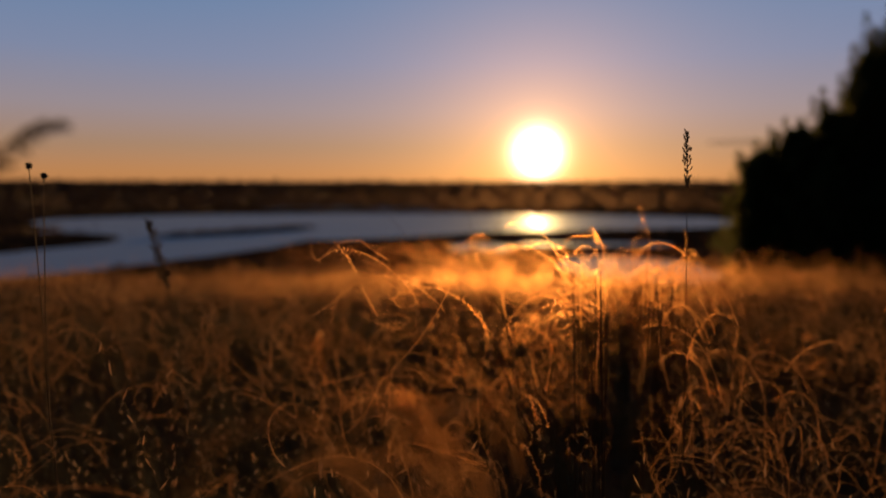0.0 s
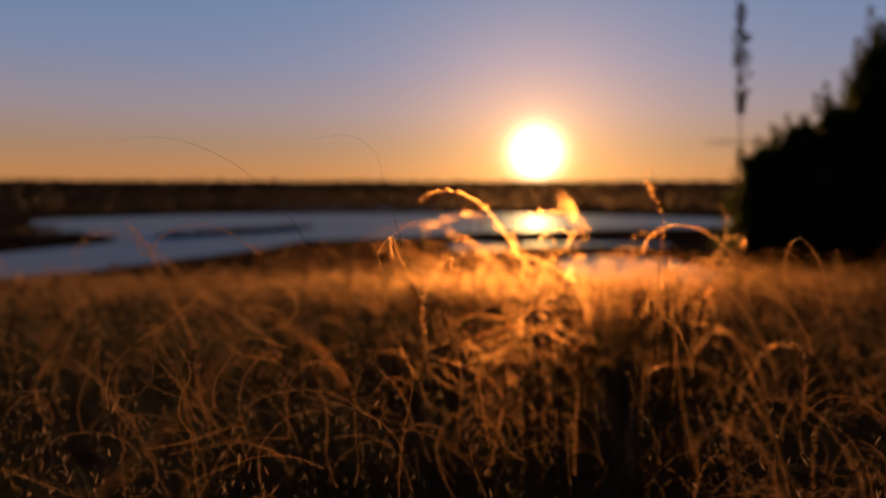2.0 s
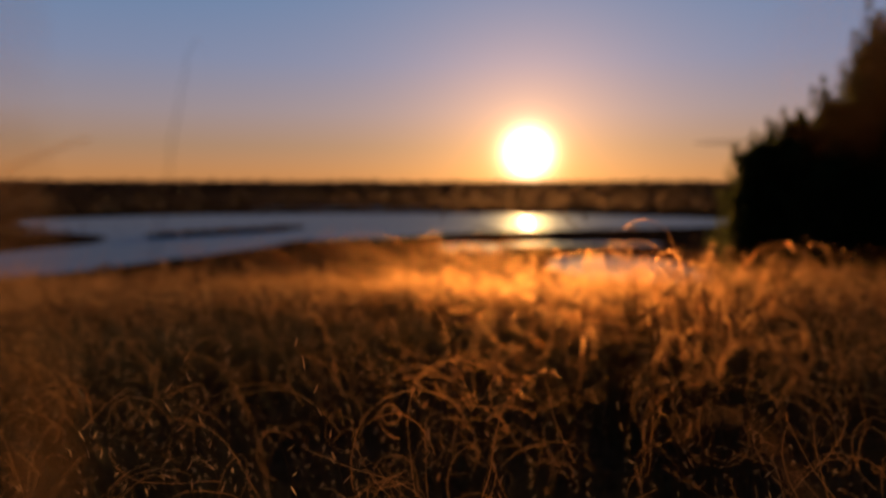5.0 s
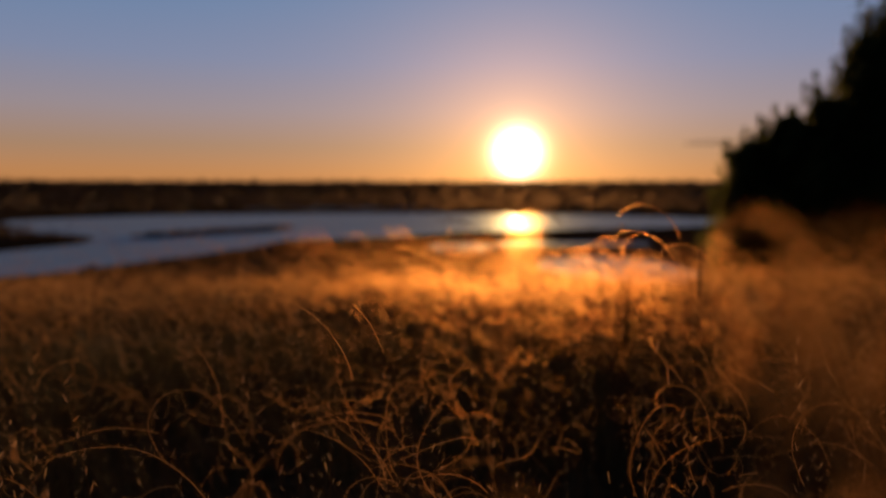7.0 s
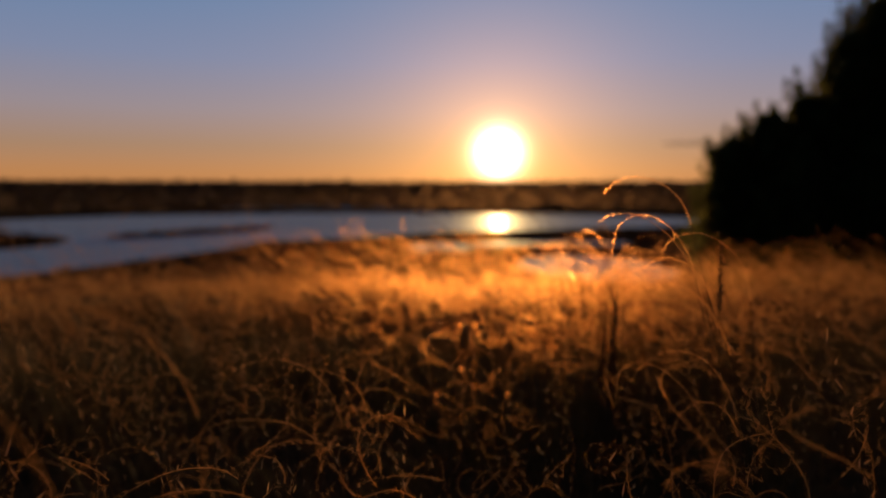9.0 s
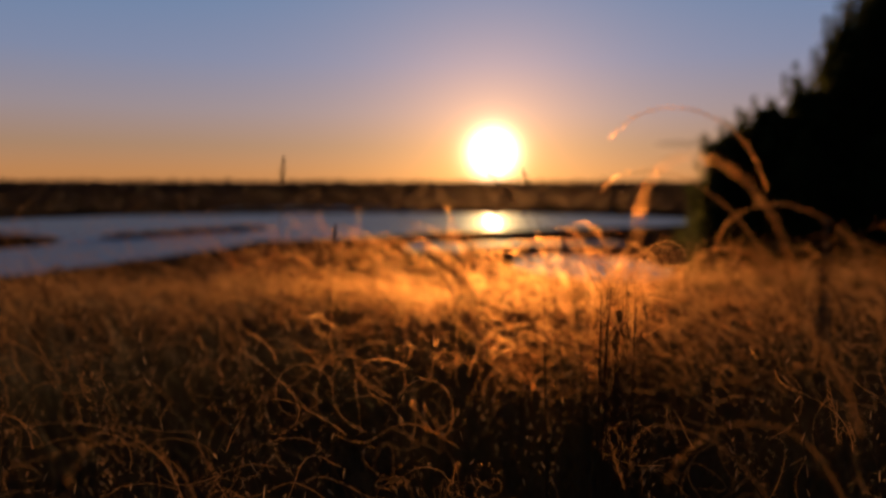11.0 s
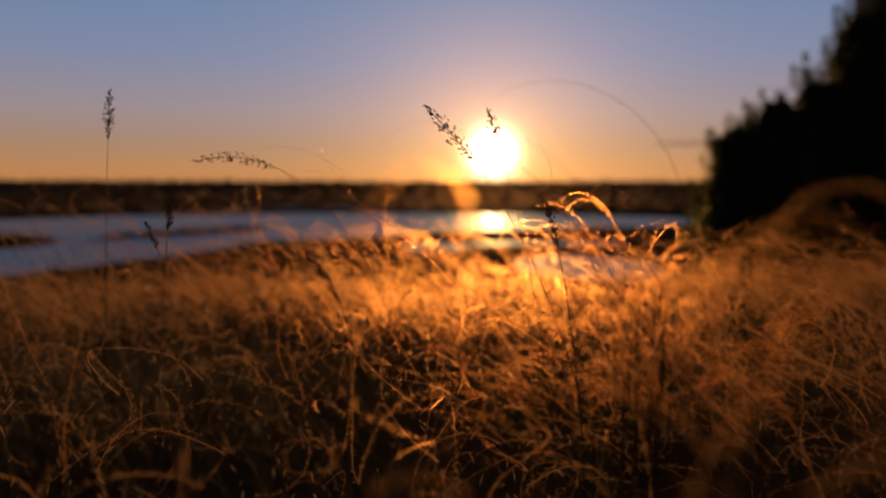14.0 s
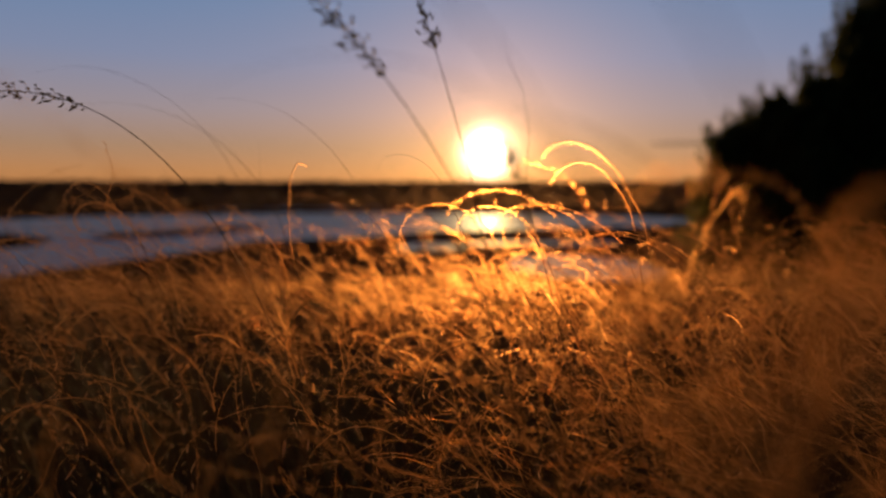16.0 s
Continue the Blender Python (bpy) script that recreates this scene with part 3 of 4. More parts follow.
# ---- far woods, cloud ----
def far_woods():
    rs = np.random.RandomState(71)
    n = 11500
    a = np.radians(rs.uniform(-48, 48, n))
    d = np.exp(rs.uniform(np.log(330), np.log(4600), n))
    x, y = d * np.sin(a), d * np.cos(a)
    keep = (ground_z(x, y) > WATER + 0.35) & (wobble(x, y, 260, 73) + 0.5 * wobble(x, y, 70, 74) + rs.normal(0, 0.2, n) > 0.7 - 3.0 * smooth(900, 1500, d))
    # the wooded headland by the lake
    k = 260
    hx, hy = rs.normal(-395, 40, k), rs.normal(560, 48, k)
    # low scrub along the island
    along, across = rs.uniform(-74, 74, 240), rs.normal(0, 6, 240)
    c, w = math.cos(radians(49.7)), math.sin(radians(49.7))
    hx, hy = np.append(hx, -178 + along * c - across * w), np.append(hy, 585 + along * w + across * c)
    x, y, d = np.append(x[keep], hx), np.append(y[keep], hy), np.append(d[keep], np.hypot(hx, hy))
    m = len(x)
    size = (2.2 + 8.0 * smooth(600, 2500, d)) * rs.uniform(0.6, 1.4, m)
    k = 7
    p = np.stack([x, y, ground_z(x, y) + size * 0.55], -1)[:, None] + rs.normal(0, 1, (m, k, 3)) * (size[:, None, None] * np.array([0.5, 0.5, 0.33]))
    u = rs.normal(0, 1, (m, k, 3))
    u /= np.linalg.norm(u, axis=-1, keepdims=True)
    w = np.cross(u, rs.normal(0, 1, (m, k, 3)))
    w /= np.linalg.norm(w, axis=-1, keepdims=True)
    r = size[:, None, None] * rs.uniform(0.3, 0.7, (m, k, 1))
    v = np.stack([p - u * r, p - w * r * 0.8, p + u * r, p + w * r * 0.7], 2).reshape(-1, 3)
    ob = mesh_object("far_woods", v, np.arange(len(v)).reshape(-1, 4), M_wood)
    tagged(ob, "dark distant woods on the river plain", "woods", kind="stuff")


far_woods()


def cloud(az, el, wide, high, dist=4600.0):
    a, e = radians(az), radians(el)
    rs = np.random.RandomState(5)
    u, w = np.linspace(0, np.pi, 13), np.linspace(0, 2 * np.pi, 32, endpoint=False)
    uu, ww = np.meshgrid(u, w, indexing="ij")
    swell = 1 + 0.25 * np.sin(3 * ww + 1) * np.sin(uu) + 0.1 * rs.normal(0, 1, uu.shape) * np.sin(uu)
    v = np.stack([wide * np.cos(uu), wide * 0.3 * np.sin(uu) * np.cos(ww) * swell, high * np.sin(uu) * np.sin(ww) * swell], -1).reshape(-1, 3)
    i, j = np.meshgrid(np.arange(12), np.arange(32), indexing="ij")
    f = np.stack([i * 32 + j, i * 32 + (j + 1) % 32, (i + 1) * 32 + (j + 1) % 32, (i + 1) * 32 + j], -1).reshape(-1, 4)
    m, nt, nodes, links, bsdf, out = material("thin_cloud")
    bsdf.inputs["Base Color"].default_value = (0.62, 0.42, 0.36, 1)
    bsdf.inputs["Roughness"].default_value = 1.0
    veil = nodes.new("ShaderNodeBsdfTransparent")
    mx = nodes.new("ShaderNodeMixShader")
    mx.inputs["Fac"].default_value = 0.16
    links.new(veil.outputs[0], mx.inputs[1])
    links.new(bsdf.outputs[0], mx.inputs[2])
    links.new(mx.outputs[0], out.inputs["Surface"])
    ob = mesh_object("cloud", v, f, m)
    ob.matrix_world = pose(dist * math.sin(a), dist * math.cos(a), dist * math.tan(e), 0, 0, -az)
    ob.visible_shadow = False
    tagged(ob, "thin dusky streak of cloud low over the horizon", "cloud", kind="structure")


cloud(24.0, 3.55, 200, 16)


# ---- plants close to the walk ----
def thing(name, x, y, label, category, group=""):
    e = new(name)
    e.location = (x, y, float(ground_z(x, y)) - 0.005)
    return tagged(e, label, category, group=group)


def bent(base, tip, arch, n=14):
    """A stem from base to tip that rises first and leans over towards its end."""
    base, tip = np.asarray(base, float), np.asarray(tip, float)
    s = np.linspace(0, 1, n)[:, None]
    mid = base + (tip - base) * np.array([0.25, 0.25, 0.5 + arch])
    return (1 - s) ** 2 * base + 2 * s * (1 - s) * mid + s ** 2 * tip


def seed_grass(tip, root, seed, head=0.12, nod=0.0, full=1.0, loose=1.0, label="tall dry grass stalk with a dark seed head"):
    """A single tall stalk: stem, two blades, and a panicle of small spikelets along its last stretch."""
    rs = np.random.RandomState(seed)
    x, y = root
    e = thing("seed_grass", x, y, label, "grass", "seed heads above the grass")
    t = np.array(tip) - np.array(e.location)
    path = bent((0, 0, 0), t, 0.15 + nod, 26)
    stem = part("stem", *tube(path, np.linspace(0.0016, 0.0006, 26), 5), M_straw_shade, e)
    run = np.concatenate([[0], np.cumsum(np.linalg.norm(np.diff(path, axis=0), axis=1))])
    total = run[-1]
    n = int(84 * full)
    at = np.sort(rs.uniform(total - head, total, n))
    pos = np.stack([np.interp(at, run, path[:, c]) for c in range(3)], -1)
    d = np.gradient(path, axis=0)[-1]
    d /= np.linalg.norm(d)
    frac = (total - at) / head
    pieces = []
    for p, q in zip(pos, frac):
        side = np.cross(d, rs.normal(0, 1, 3))
        side /= np.linalg.norm(side)
        off = 0.0075 * loose * np.sin(np.pi * min(1, 0.04 + q * 0.85)) * rs.uniform(0.1, 1.1)
        a = p + side * off * 0.4
        ax = d * 0.9 + side * rs.uniform(0.1, 0.5)
        ln = rs.uniform(0.006, 0.011)
        s = np.linspace(0, 1, 4)[:, None]
        pieces.append(tube(a + side * off * 0.6 + ax * ln * s, np.array([0.0005, 0.0016, 0.0012, 0.0003]), 4))
        pieces.append(tube(np.stack([p, a + side * off * 0.6]), np.array([0.0004, 0.0004]), 3))
    part("panicle", *joined(pieces), M_seed, stem, "dark brown panicle of small spikelets")
    for k in range(2):
        r = path[int(5 + 4 * k)]
        b = strands(rs, r[None], np.array([0.22]), np.array([rs.uniform(0, 6.28)]), np.array([0.35]), np.array([1.2]), np.array([0.8]), 10, 0.2)
        w = 0.0035 * (1.02 - np.linspace(0, 1, 10) ** 2)[None]
        part("blade", *ribbons(b, w, rs), M_blade_shade, e)
    return e


def plume_tuft(x, y, top, seed, count=10, lean=WIND, spread=0.6, awn=0.30, curl=2.5, bend=1.6, hairs=15, hair=0.007, sway=0.5, loose=0.07, odd=1.0, straight=1.0, wander=True, label="tuft of feather grass with arching golden plumes"):
    """Several stems from one root, each ending in a long feathery awn. top: how high the stems reach, in metres over their root."""
    rs = np.random.RandomState(seed)
    e = thing("feather_grass_tuft", x, y, label, "grass", "tufts beside the walk")
    for k in range(count):
        az = np.array([rs.normal(lean, spread)])
        root = np.array([[rs.normal(0, loose), rs.normal(0, loose), 0.0]])
        ln = np.array([top * rs.uniform(0.5 if straight == 1 else 0.9, 1.05)])
        culm = strands(rs, root, ln, az, np.array([straight * rs.uniform(0.02, 0.15 + 0.25 * odd)]), np.array([straight * rs.uniform(0.1 - 0.2 * odd, 0.5)]), np.zeros(1), 12, 0.15)
        t0 = math.acos(max(-1, min(1, (culm[0, -1] - culm[0, -2])[2] / np.linalg.norm(culm[0, -1] - culm[0, -2]))))
        al = np.array([awn * rs.uniform(0.75, 1.2)])
        pl = strands(rs, culm[:, -1], al, az + rs.normal(0, 0.25), np.array([t0]), np.array([bend * (-0.5 if rs.uniform(0, 1) < 0.25 * odd else 1) * rs.uniform(0.4, 1.2)]),
                     np.array([curl * rs.uniform(0.3, 1.1)]), 26, sway)
        if bend > 2.4 and wander:
            pl = curls(rs, culm[:, -1], al, az + rs.normal(0, 0.4), np.array([t0 + 0.8]), np.array([rs.uniform(6, 16)]), 26, 3.0)
        s = np.linspace(0, 1, 26)[None]
        shift = np.array(e.location)
        if not (off_walk(culm + shift, 0.025, False)[0] and off_walk(pl + shift, 0.025, False)[0]):
            continue
        stem = part("stem", *tube(culm[0], np.linspace(0.0013, 0.0007, 12), 4), M_straw_shade, e)
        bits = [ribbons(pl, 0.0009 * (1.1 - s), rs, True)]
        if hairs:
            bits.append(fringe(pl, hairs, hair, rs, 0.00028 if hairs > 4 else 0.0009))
        part("plume" if hairs else "awn", *joined(bits), M_awn if hairs else M_straw_shade, stem)
    for k in range(7):
        b = strands(rs, np.array([[rs.normal(0, 0.03), rs.normal(0, 0.03), 0.0]]), np.array([top * rs.uniform(0.4, 0.75)]), np.array([rs.uniform(0, 6.28)]),
                    np.array([rs.uniform(0, 0.4)]), np.array([rs.uniform(0.3, 1.5)]), np.array([rs.uniform(0, 1)]), 9, 0.2)
        if off_walk(b + np.array(e.location))[0]:
            part("blade", *ribbons(b, 0.002 * (1.02 - np.linspace(0, 1, 9)[None] ** 2), rs), M_blade_shade, e)
    if not e.children:
        bpy.data.objects.remove(e)
        return None
    return e


def button_weed(heads, root, seed):
    """A dry weed with round heads on thin stems."""
    rs = np.random.RandomState(seed)
    e = thing("dry_weed", *root, "dark dry weed with small round seed heads", "weed")
    o = np.array(e.location)
    fork = (np.array(heads[0]) - o) * np.array([0.7, 0.7, 0.6])
    part("stem", *tube(bent((0, 0, 0), fork, 0.1), np.linspace(0.0022, 0.0014, 14), 5), M_weed, e)
    for h in heads:
        t = np.array(h) - o
        part("branch", *tube(bent(fork, t, 0.1, 8), np.linspace(0.0013, 0.0008, 8), 5), M_weed, e)
        m = 90
        d = rs.normal(0, 1, (m, 3))
        d /= np.linalg.norm(d, axis=1, keepdims=True)
        pieces = []
        for q in d:
            pieces.append(tube(np.stack([t + q * 0.001, t + q * 0.0035, t + q * rs.uniform(0.0055, 0.0075)]), np.array([0.0012, 0.0014, 0.0002]), 4))
        part("head", *joined(pieces), M_weed, e, "dark round bristly head")
    return e


def leafy_weed(x, y, top, seed):
    rs = np.random.RandomState(seed)
    e = thing("leafy_weed", x, y, "dark leafy weed with drooping withered leaves", "weed")
    path = bent((0, 0, 0), (0.03, 0.0, top), 0.1)
    part("stem", *tube(path, np.linspace(0.003, 0.0015, 14), 6), M_weed, e)
    for k in range(16):
        p = path[4 + (k * 9) // 16]
        b = strands(rs, p[None], np.array([rs.uniform(0.05, 0.10)]), np.array([k * 2.4]), np.array([0.8]), np.array([1.5]), np.array([0.5]), 7, 0.1)
        w = 0.014 * np.sin(np.linspace(0.12, np.pi - 0.03, 7))[None] * rs.uniform(0.7, 1.2)
        part("leaf", *ribbons(b, w, rs), M_weed, e)
    return e


def brome(height, seed):
    rs = np.random.RandomState(seed)
    e = thing("brome_stalk", 0, 0, "dry brome stalk with small pale pointed spikelets", "grass", "brome stalks by the walk")
    path = strands(rs, np.zeros((1, 3)), np.array([height]), np.array([WIND]), np.array([0.1]), np.array([0.3]), np.zeros(1), 16, 0.1)[0]
    part("stem", *tube(path, np.linspace(0.0011, 0.0006, 16), 4), M_stalk_shade, e)
    for k in range(11):
        p = path[5 + k] if k < 10 else path[15]
        d = np.array([0.5 * (-1) ** k + rs.normal(0, 0.2), rs.normal(0, 0.35), 0.8])
        d /= np.linalg.norm(d)
        ln = rs.uniform(0.020, 0.034)
        s = np.linspace(0, 1, 4)[:, None]
        part("spikelet", *tube(p + d * ln * s, np.array([0.0004, 0.0017, 0.0013, 0.0002]), 4), M_ear, e)
    return e


def beside_walk(rs, n, left, right, y0, y1):
    """Places on both sides of the line walked, none nearer than left and right."""
    out = []
    while len(out) < n:
        y, o = rs.uniform(y0, y1), rs.uniform(-2.4, 2.6)
        if -left < o < right and y < 5.6:
            continue
        out.append((0.28 * y + o, y))
    return out


def scatter(models, spots, rs, turn):
    for k, (x, y) in enumerate(spots):
        m = models[k % len(models)]
        at = pose(x, y, float(ground_z(x, y)) - 0.005, 0, 0, rs.uniform(-turn, turn))
        if k < len(models):
            m.matrix_basis = at
        else:
            copy_thing(m, at)


def scattered():
    rs = np.random.RandomState(91)
    models = [brome(h, 130 + k) for k, h in enumerate((0.58, 0.68, 0.76, 0.84))]
    scatter(models, beside_walk(rs, 110, 0.12, 0.16, 0.9, 6.9), rs, 60)
    models = [plume_tuft(30, 0, 0.40 + 0.04 * k, 140 + k, count=4, spread=1.6, awn=0.42, curl=c, bend=b, hairs=13, hair=0.0075, sway=0.9,
                         label="feather grass tuft with curling golden plumes") for k, (c, b) in enumerate(((2.0, 3.5), (3.0, 5.0), (4.0, 2.5), (1.0, 6.0), (2.0, 2.0)))]
    scatter(models, beside_walk(rs, 64, 0.4, 0.62, 1.2, 6.9), rs, 40)

    # close to the line walked, leaning along it
    for k in range(30):
        y = 1.5 + 5.2 * (k + rs.uniform(0, 1)) / 30
        o = rs.choice([-1, 1]) * rs.uniform(0.08, 0.6)
        plume_tuft(0.28 * y + o, y, rs.uniform(0.36, 0.56), 160 + k, count=4, lean=1.3 + math.pi * (k % 2), spread=0.5, awn=0.36, curl=2.5, bend=3.2,
                   hairs=11, hair=0.0075, sway=0.9, label="feather grass tuft with curling golden plumes")


scattered()


# placed plants
seed_grass((0.483, 1.317, 1.059), (0.513, 1.337), 101, head=0.115)
seed_grass((0.506, 6.037, 0.645), (0.440, 6.057), 102, loose=1.5, head=0.12)
seed_grass((1.270, 5.800, 0.585), (1.760, 5.830), 103, loose=2.4, head=0.16, nod=0.1)
seed_grass((1.428, 5.915, 0.589), (1.648, 5.935), 104, loose=2.0, head=0.07, full=0.6)
seed_grass((0.690, 6.085, 0.475), (1.360, 6.105), 105, loose=2.5, head=0.2, nod=0.45, full=0.9, label='nodding dry grass stalk with an open seed head')
seed_grass((-0.404, 0.900, 0.904), (-0.284, 0.920), 106, head=0.1)
seed_grass((1.454, 4.148, 0.481), (1.474, 4.168), 107, head=0.15)
seed_grass((0.726, 5.790, 0.385), (0.650, 5.810), 108, head=0.07)
seed_grass((-0.289, 0.506, 0.996), (-0.539, 0.526), 109, head=0.1, nod=0.35)
seed_grass((1.060, 5.470, 0.284), (1.210, 5.490), 110, head=0.09, nod=0.3, full=0.7)
seed_grass((0.655, 5.838, 0.326), (0.755, 5.858), 111, head=0.06, nod=0.2, full=0.6)
seed_grass((1.497, 5.585, 0.376), (1.617, 5.605), 112, head=0.09, nod=0.1, full=0.7)
button_weed([(-0.726, 1.159, 0.988), (-0.729, 1.207, 0.971)], (-0.706, 1.189), 120)
leafy_weed(-0.574, 7.520, 0.790, 122)
plume_tuft(0.703, 1.395, 0.967, 201, count=16, spread=0.5, loose=0.03, odd=0.2, awn=0.26, curl=2.0)
plume_tuft(0.841, 1.443, 0.944, 202, count=9, spread=0.6, loose=0.03, odd=0.2, awn=0.28, curl=2.0)
plume_tuft(0.309, 1.229, 0.777, 203, count=5, spread=1.3, awn=0.4, curl=2.5, bend=4.0, sway=0.9)
plume_tuft(0.867, 1.290, 0.906, 204, count=5, spread=0.7, awn=0.3, curl=2.5)
plume_tuft(0.568, 1.085, 0.831, 205, count=5, spread=1.5, awn=0.38, curl=2.5, bend=4.0, sway=0.9)
plume_tuft(0.095, 1.715, 1.004, 206, count=8, spread=0.6, loose=0.03, odd=0.2, awn=0.35, curl=2.5, bend=4.0, sway=0.9)
plume_tuft(0.273, 1.198, 0.791, 207, count=4, spread=1.5, awn=0.43, curl=2.5, bend=4.0, sway=0.9)
plume_tuft(1.560, 4.100, 1.040, 208, count=14, spread=0.35, loose=0.04, odd=0.2, awn=0.30, curl=2.0)
plume_tuft(1.225, 3.500, 0.768, 209, count=5, spread=1.6, awn=0.45, curl=2.5, bend=4.0, sway=0.9)
plume_tuft(1.054, 3.457, 0.736, 210, count=4, spread=1.6, awn=0.38, curl=2.5, bend=4.0, sway=0.9)
plume_tuft(0.566, 3.252, 0.755, 211, count=5, spread=1.3, awn=0.4, curl=2.5, bend=4.0, sway=0.9)
plume_tuft(1.074, 3.286, 0.746, 212, count=5, spread=1.5, awn=0.43, curl=2.5, bend=4.0, sway=0.9)
plume_tuft(1.119, 4.956, 0.697, 213, count=5, spread=1.3, awn=0.35, curl=2.5, bend=4.0, sway=0.9)
plume_tuft(0.912, 4.813, 0.641, 214, count=5, spread=1.5, awn=0.38, curl=2.5, bend=4.0, sway=0.9)
plume_tuft(1.771, 5.194, 1.046, 215, count=10, spread=0.5, loose=0.04, odd=0.3, awn=0.46, curl=0.6, bend=1.7, hairs=0, label='tuft of needle grass with long thin arching awns')
plume_tuft(1.706, 5.031, 0.930, 216, count=9, loose=0.04, odd=0.3, lean=0.25, spread=0.5, awn=0.45, curl=0.5, bend=1.4, hairs=0, label='tuft of needle grass with long thin arching awns')
plume_tuft(1.433, 5.984, 1.059, 217, count=11, spread=0.5, loose=0.04, odd=0.3, awn=0.38, curl=0.7, bend=1.7, hairs=0, label='tuft of needle grass with long thin arching awns')
plume_tuft(1.731, 6.111, 1.052, 218, count=8, spread=0.5, loose=0.04, odd=0.3, awn=0.4, curl=0.7, bend=1.7, hairs=0, label='tuft of needle grass with long thin arching awns')
plume_tuft(1.945, 6.138, 0.986, 219, count=12, spread=0.6, loose=0.03, odd=0.2, awn=0.34, curl=1.5)
plume_tuft(2.069, 5.921, 0.925, 220, count=12, spread=0.6, loose=0.03, odd=0.2, awn=0.34, curl=1.5)
plume_tuft(1.100, 6.297, 0.965, 221, count=6, spread=0.8, awn=0.26, curl=3.5)
plume_tuft(1.260, 6.105, 0.946, 222, count=6, spread=0.8, awn=0.26, curl=3.5)
plume_tuft(0.642, 3.474, 1.031, 223, count=4, odd=0, spread=0.6, awn=0.3, curl=0.6, bend=1.2, hairs=3, hair=0.004)
plume_tuft(0.268, 1.782, 1.063, 224, odd=0, count=5, spread=0.5, loose=0.04, awn=0.4, curl=0.8, hairs=0, label='tuft of needle grass with long thin arching awns')
plume_tuft(0.340, 1.428, 0.973, 231, count=12, spread=0.6, awn=0.26, curl=1.0, hairs=4, hair=0.009, label='feather grass tuft close beside the walk')
plume_tuft(0.509, 1.443, 0.950, 232, count=12, spread=1.0, awn=0.24, curl=1.5, hairs=4, hair=0.009, label='feather grass tuft close beside the walk', lean=0.5)
plume_tuft(0.723, 2.333, 0.893, 260, count=14, spread=1.6, awn=0.14, curl=2.0, bend=3.5, hairs=6, hair=0.009, loose=0.05, odd=0, straight=0.1, wander=False, label='feather grass tuft close beside the walk', lean=0.5)
plume_tuft(0.743, 2.332, 0.887, 261, count=14, spread=1.6, awn=0.14, curl=2.0, bend=3.5, hairs=6, hair=0.009, loose=0.05, odd=0, straight=0.1, wander=False, label='feather grass tuft close beside the walk', lean=0.5)
plume_tuft(0.774, 2.362, 0.901, 262, count=14, spread=1.6, awn=0.14, curl=2.0, bend=3.5, hairs=6, hair=0.009, loose=0.05, odd=0, straight=0.1, wander=False, label='feather grass tuft close beside the walk', lean=0.5)
plume_tuft(0.365, 1.436, 0.905, 263, count=11, spread=1.6, awn=0.22, curl=2.0, bend=3.5, hairs=6, hair=0.009, loose=0.025, odd=0, straight=0.1, label='feather grass tuft close beside the walk')
plume_tuft(0.344, 1.497, 0.916, 264, count=11, spread=1.6, awn=0.22, curl=2.0, bend=3.5, hairs=6, hair=0.009, loose=0.025, odd=0, straight=0.1, label='feather grass tuft close beside the walk')
plume_tuft(0.441, 1.456, 0.906, 265, count=11, spread=1.6, awn=0.22, curl=2.0, bend=3.5, hairs=6, hair=0.009, loose=0.025, odd=0, straight=0.1, label='feather grass tuft close beside the walk', lean=0.5)
plume_tuft(0.464, 1.539, 0.952, 266, count=11, spread=1.6, awn=0.22, curl=2.0, bend=3.5, hairs=6, hair=0.009, loose=0.025, odd=0, straight=0.1, label='feather grass tuft close beside the walk', lean=0.5)
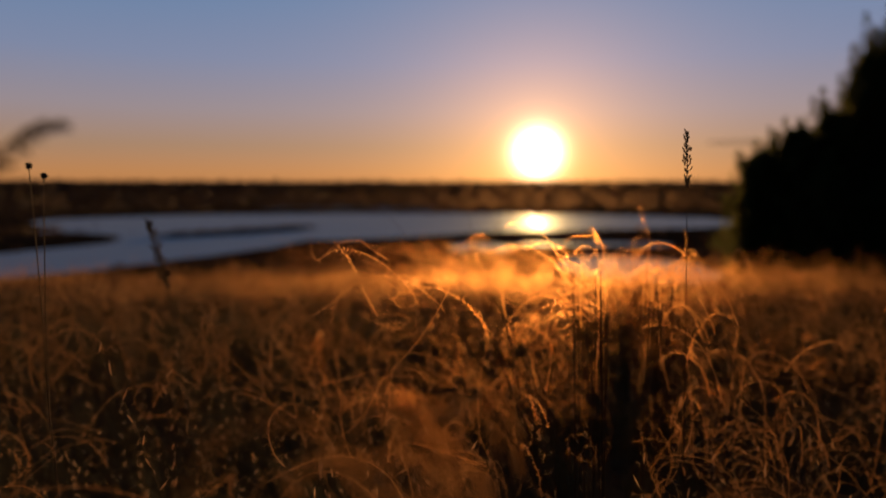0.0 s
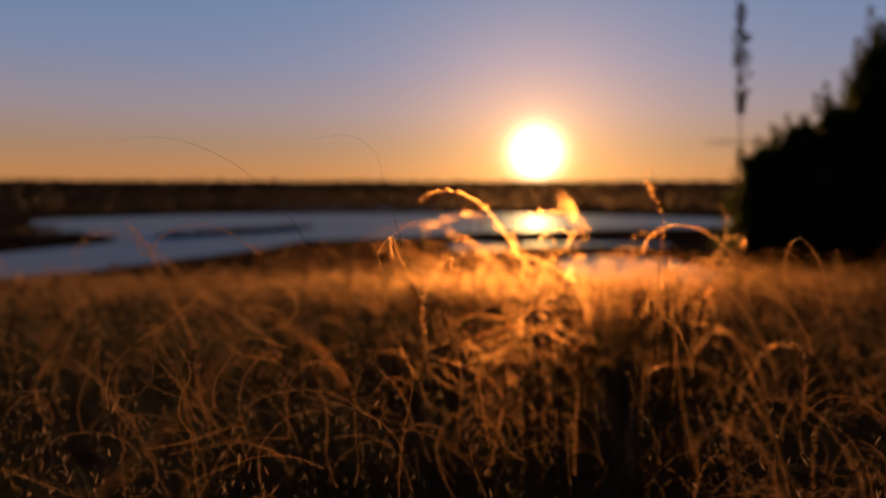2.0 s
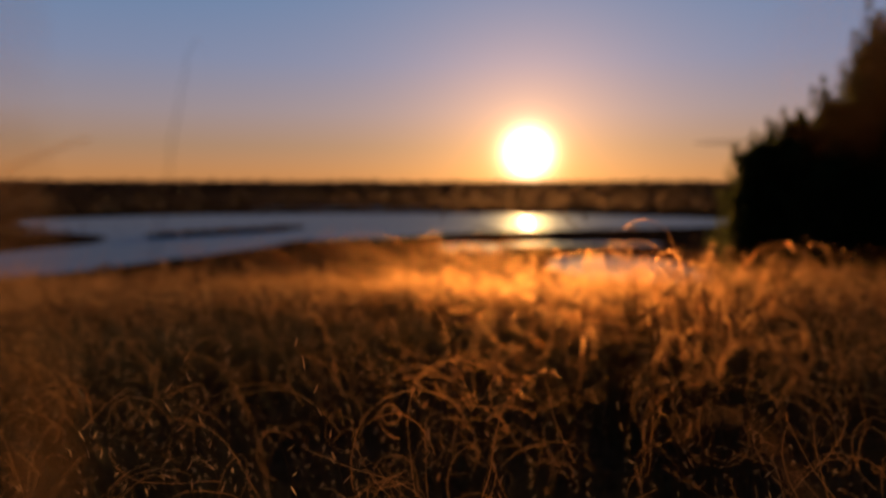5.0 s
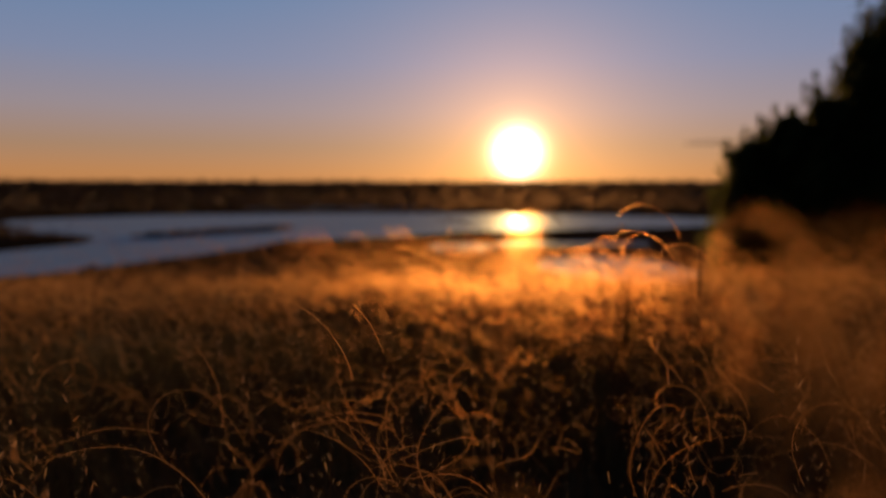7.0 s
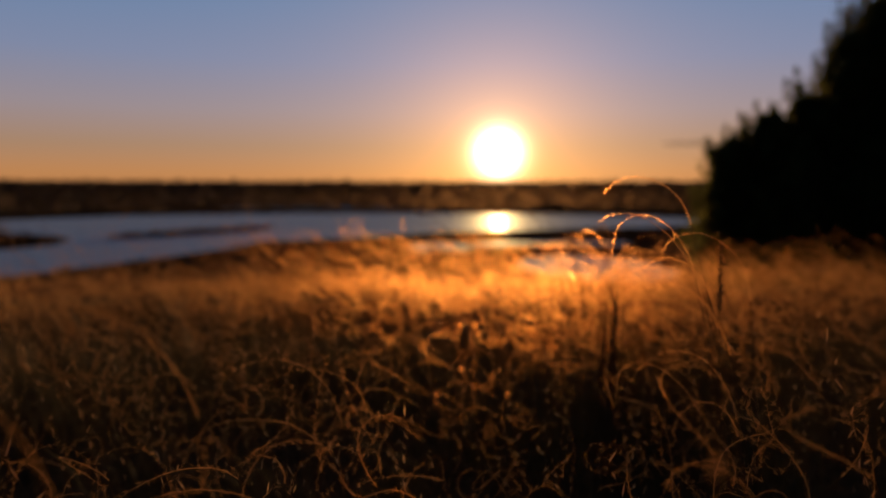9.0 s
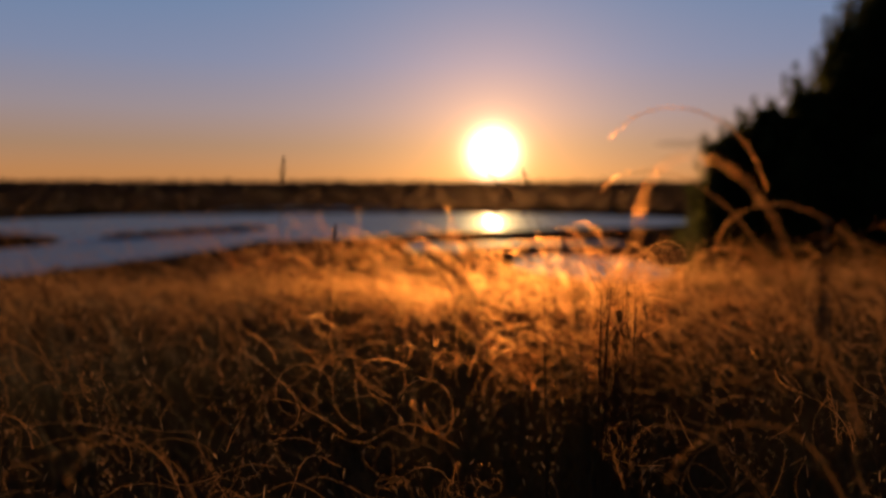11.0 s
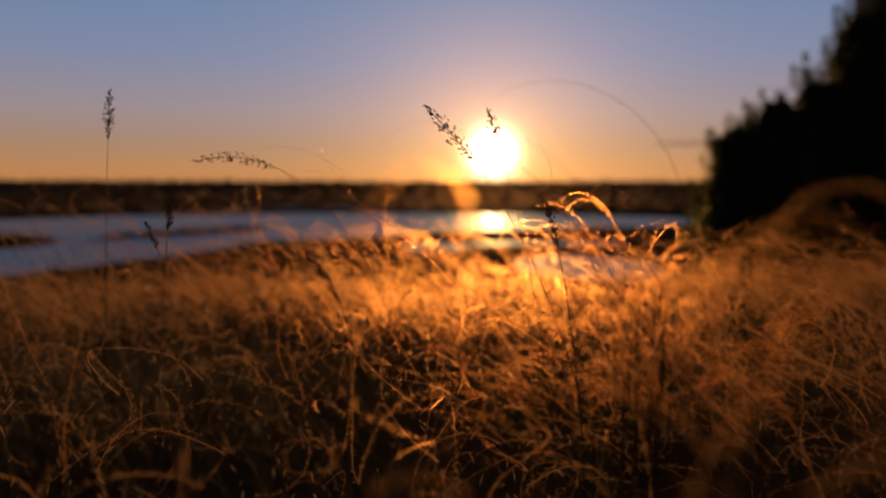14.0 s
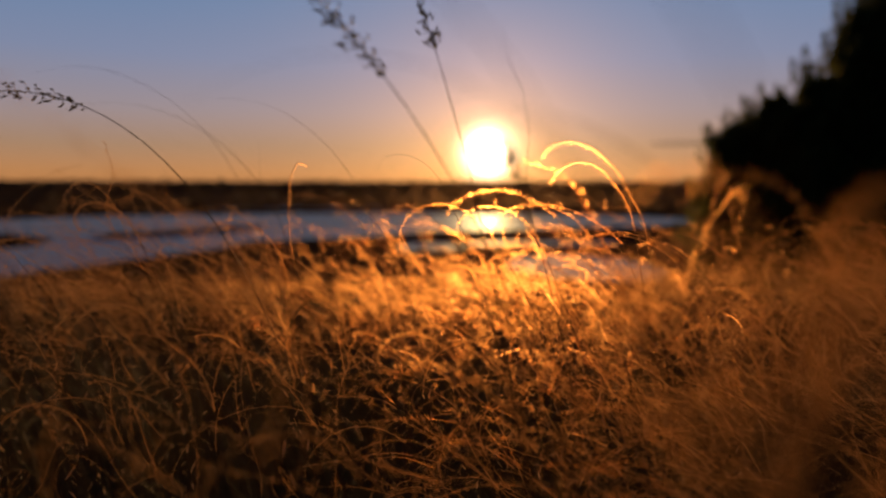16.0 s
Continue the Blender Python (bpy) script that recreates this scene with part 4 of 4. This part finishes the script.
plume_tuft(1.363, 4.704, 0.889, 267, count=11, spread=1.6, awn=0.22, curl=2.0, bend=3.5, hairs=6, hair=0.009, loose=0.025, odd=0, straight=0.1, label='feather grass tuft close beside the walk', lean=0.5)
plume_tuft(1.296, 4.738, 0.879, 268, count=11, spread=1.6, awn=0.22, curl=2.0, bend=3.5, hairs=6, hair=0.009, loose=0.025, odd=0, straight=0.1, label='feather grass tuft close beside the walk')
plume_tuft(1.418, 4.741, 0.895, 269, count=11, spread=1.6, awn=0.22, curl=2.0, bend=3.5, hairs=6, hair=0.009, loose=0.025, odd=0, straight=0.1, label='feather grass tuft close beside the walk', lean=0.5)
plume_tuft(1.503, 5.169, 0.881, 270, count=11, spread=1.6, awn=0.14, curl=2.0, bend=3.5, hairs=6, hair=0.009, loose=0.025, odd=0, straight=0.1, wander=False, label='feather grass tuft close beside the walk', lean=0.5)
plume_tuft(1.533, 5.165, 0.868, 271, count=11, spread=1.6, awn=0.14, curl=2.0, bend=3.5, hairs=6, hair=0.009, loose=0.025, odd=0, straight=0.1, wander=False, label='feather grass tuft close beside the walk', lean=0.5)
plume_tuft(1.598, 5.243, 0.894, 272, count=11, spread=1.6, awn=0.14, curl=2.0, bend=3.5, hairs=6, hair=0.009, loose=0.025, odd=0, straight=0.1, wander=False, label='feather grass tuft close beside the walk', lean=0.5)
plume_tuft(0.010, 0.330, 0.800, 273, count=16, spread=1.6, awn=0.14, curl=2.0, bend=3.5, hairs=6, hair=0.009, loose=0.05, odd=0, straight=0.1, wander=False, label='feather grass tuft close beside the walk')
plume_tuft(0.025, 0.400, 0.790, 276, count=16, spread=1.6, awn=0.14, curl=2.0, bend=3.5, hairs=6, hair=0.009, loose=0.05, odd=0, straight=0.1, wander=False, label='feather grass tuft close beside the walk')
plume_tuft(0.331, 1.344, 0.938, 275, count=11, spread=1.6, awn=0.22, curl=2.0, bend=3.5, hairs=6, hair=0.009, loose=0.025, odd=0, straight=0.1, label='feather grass tuft close beside the walk')
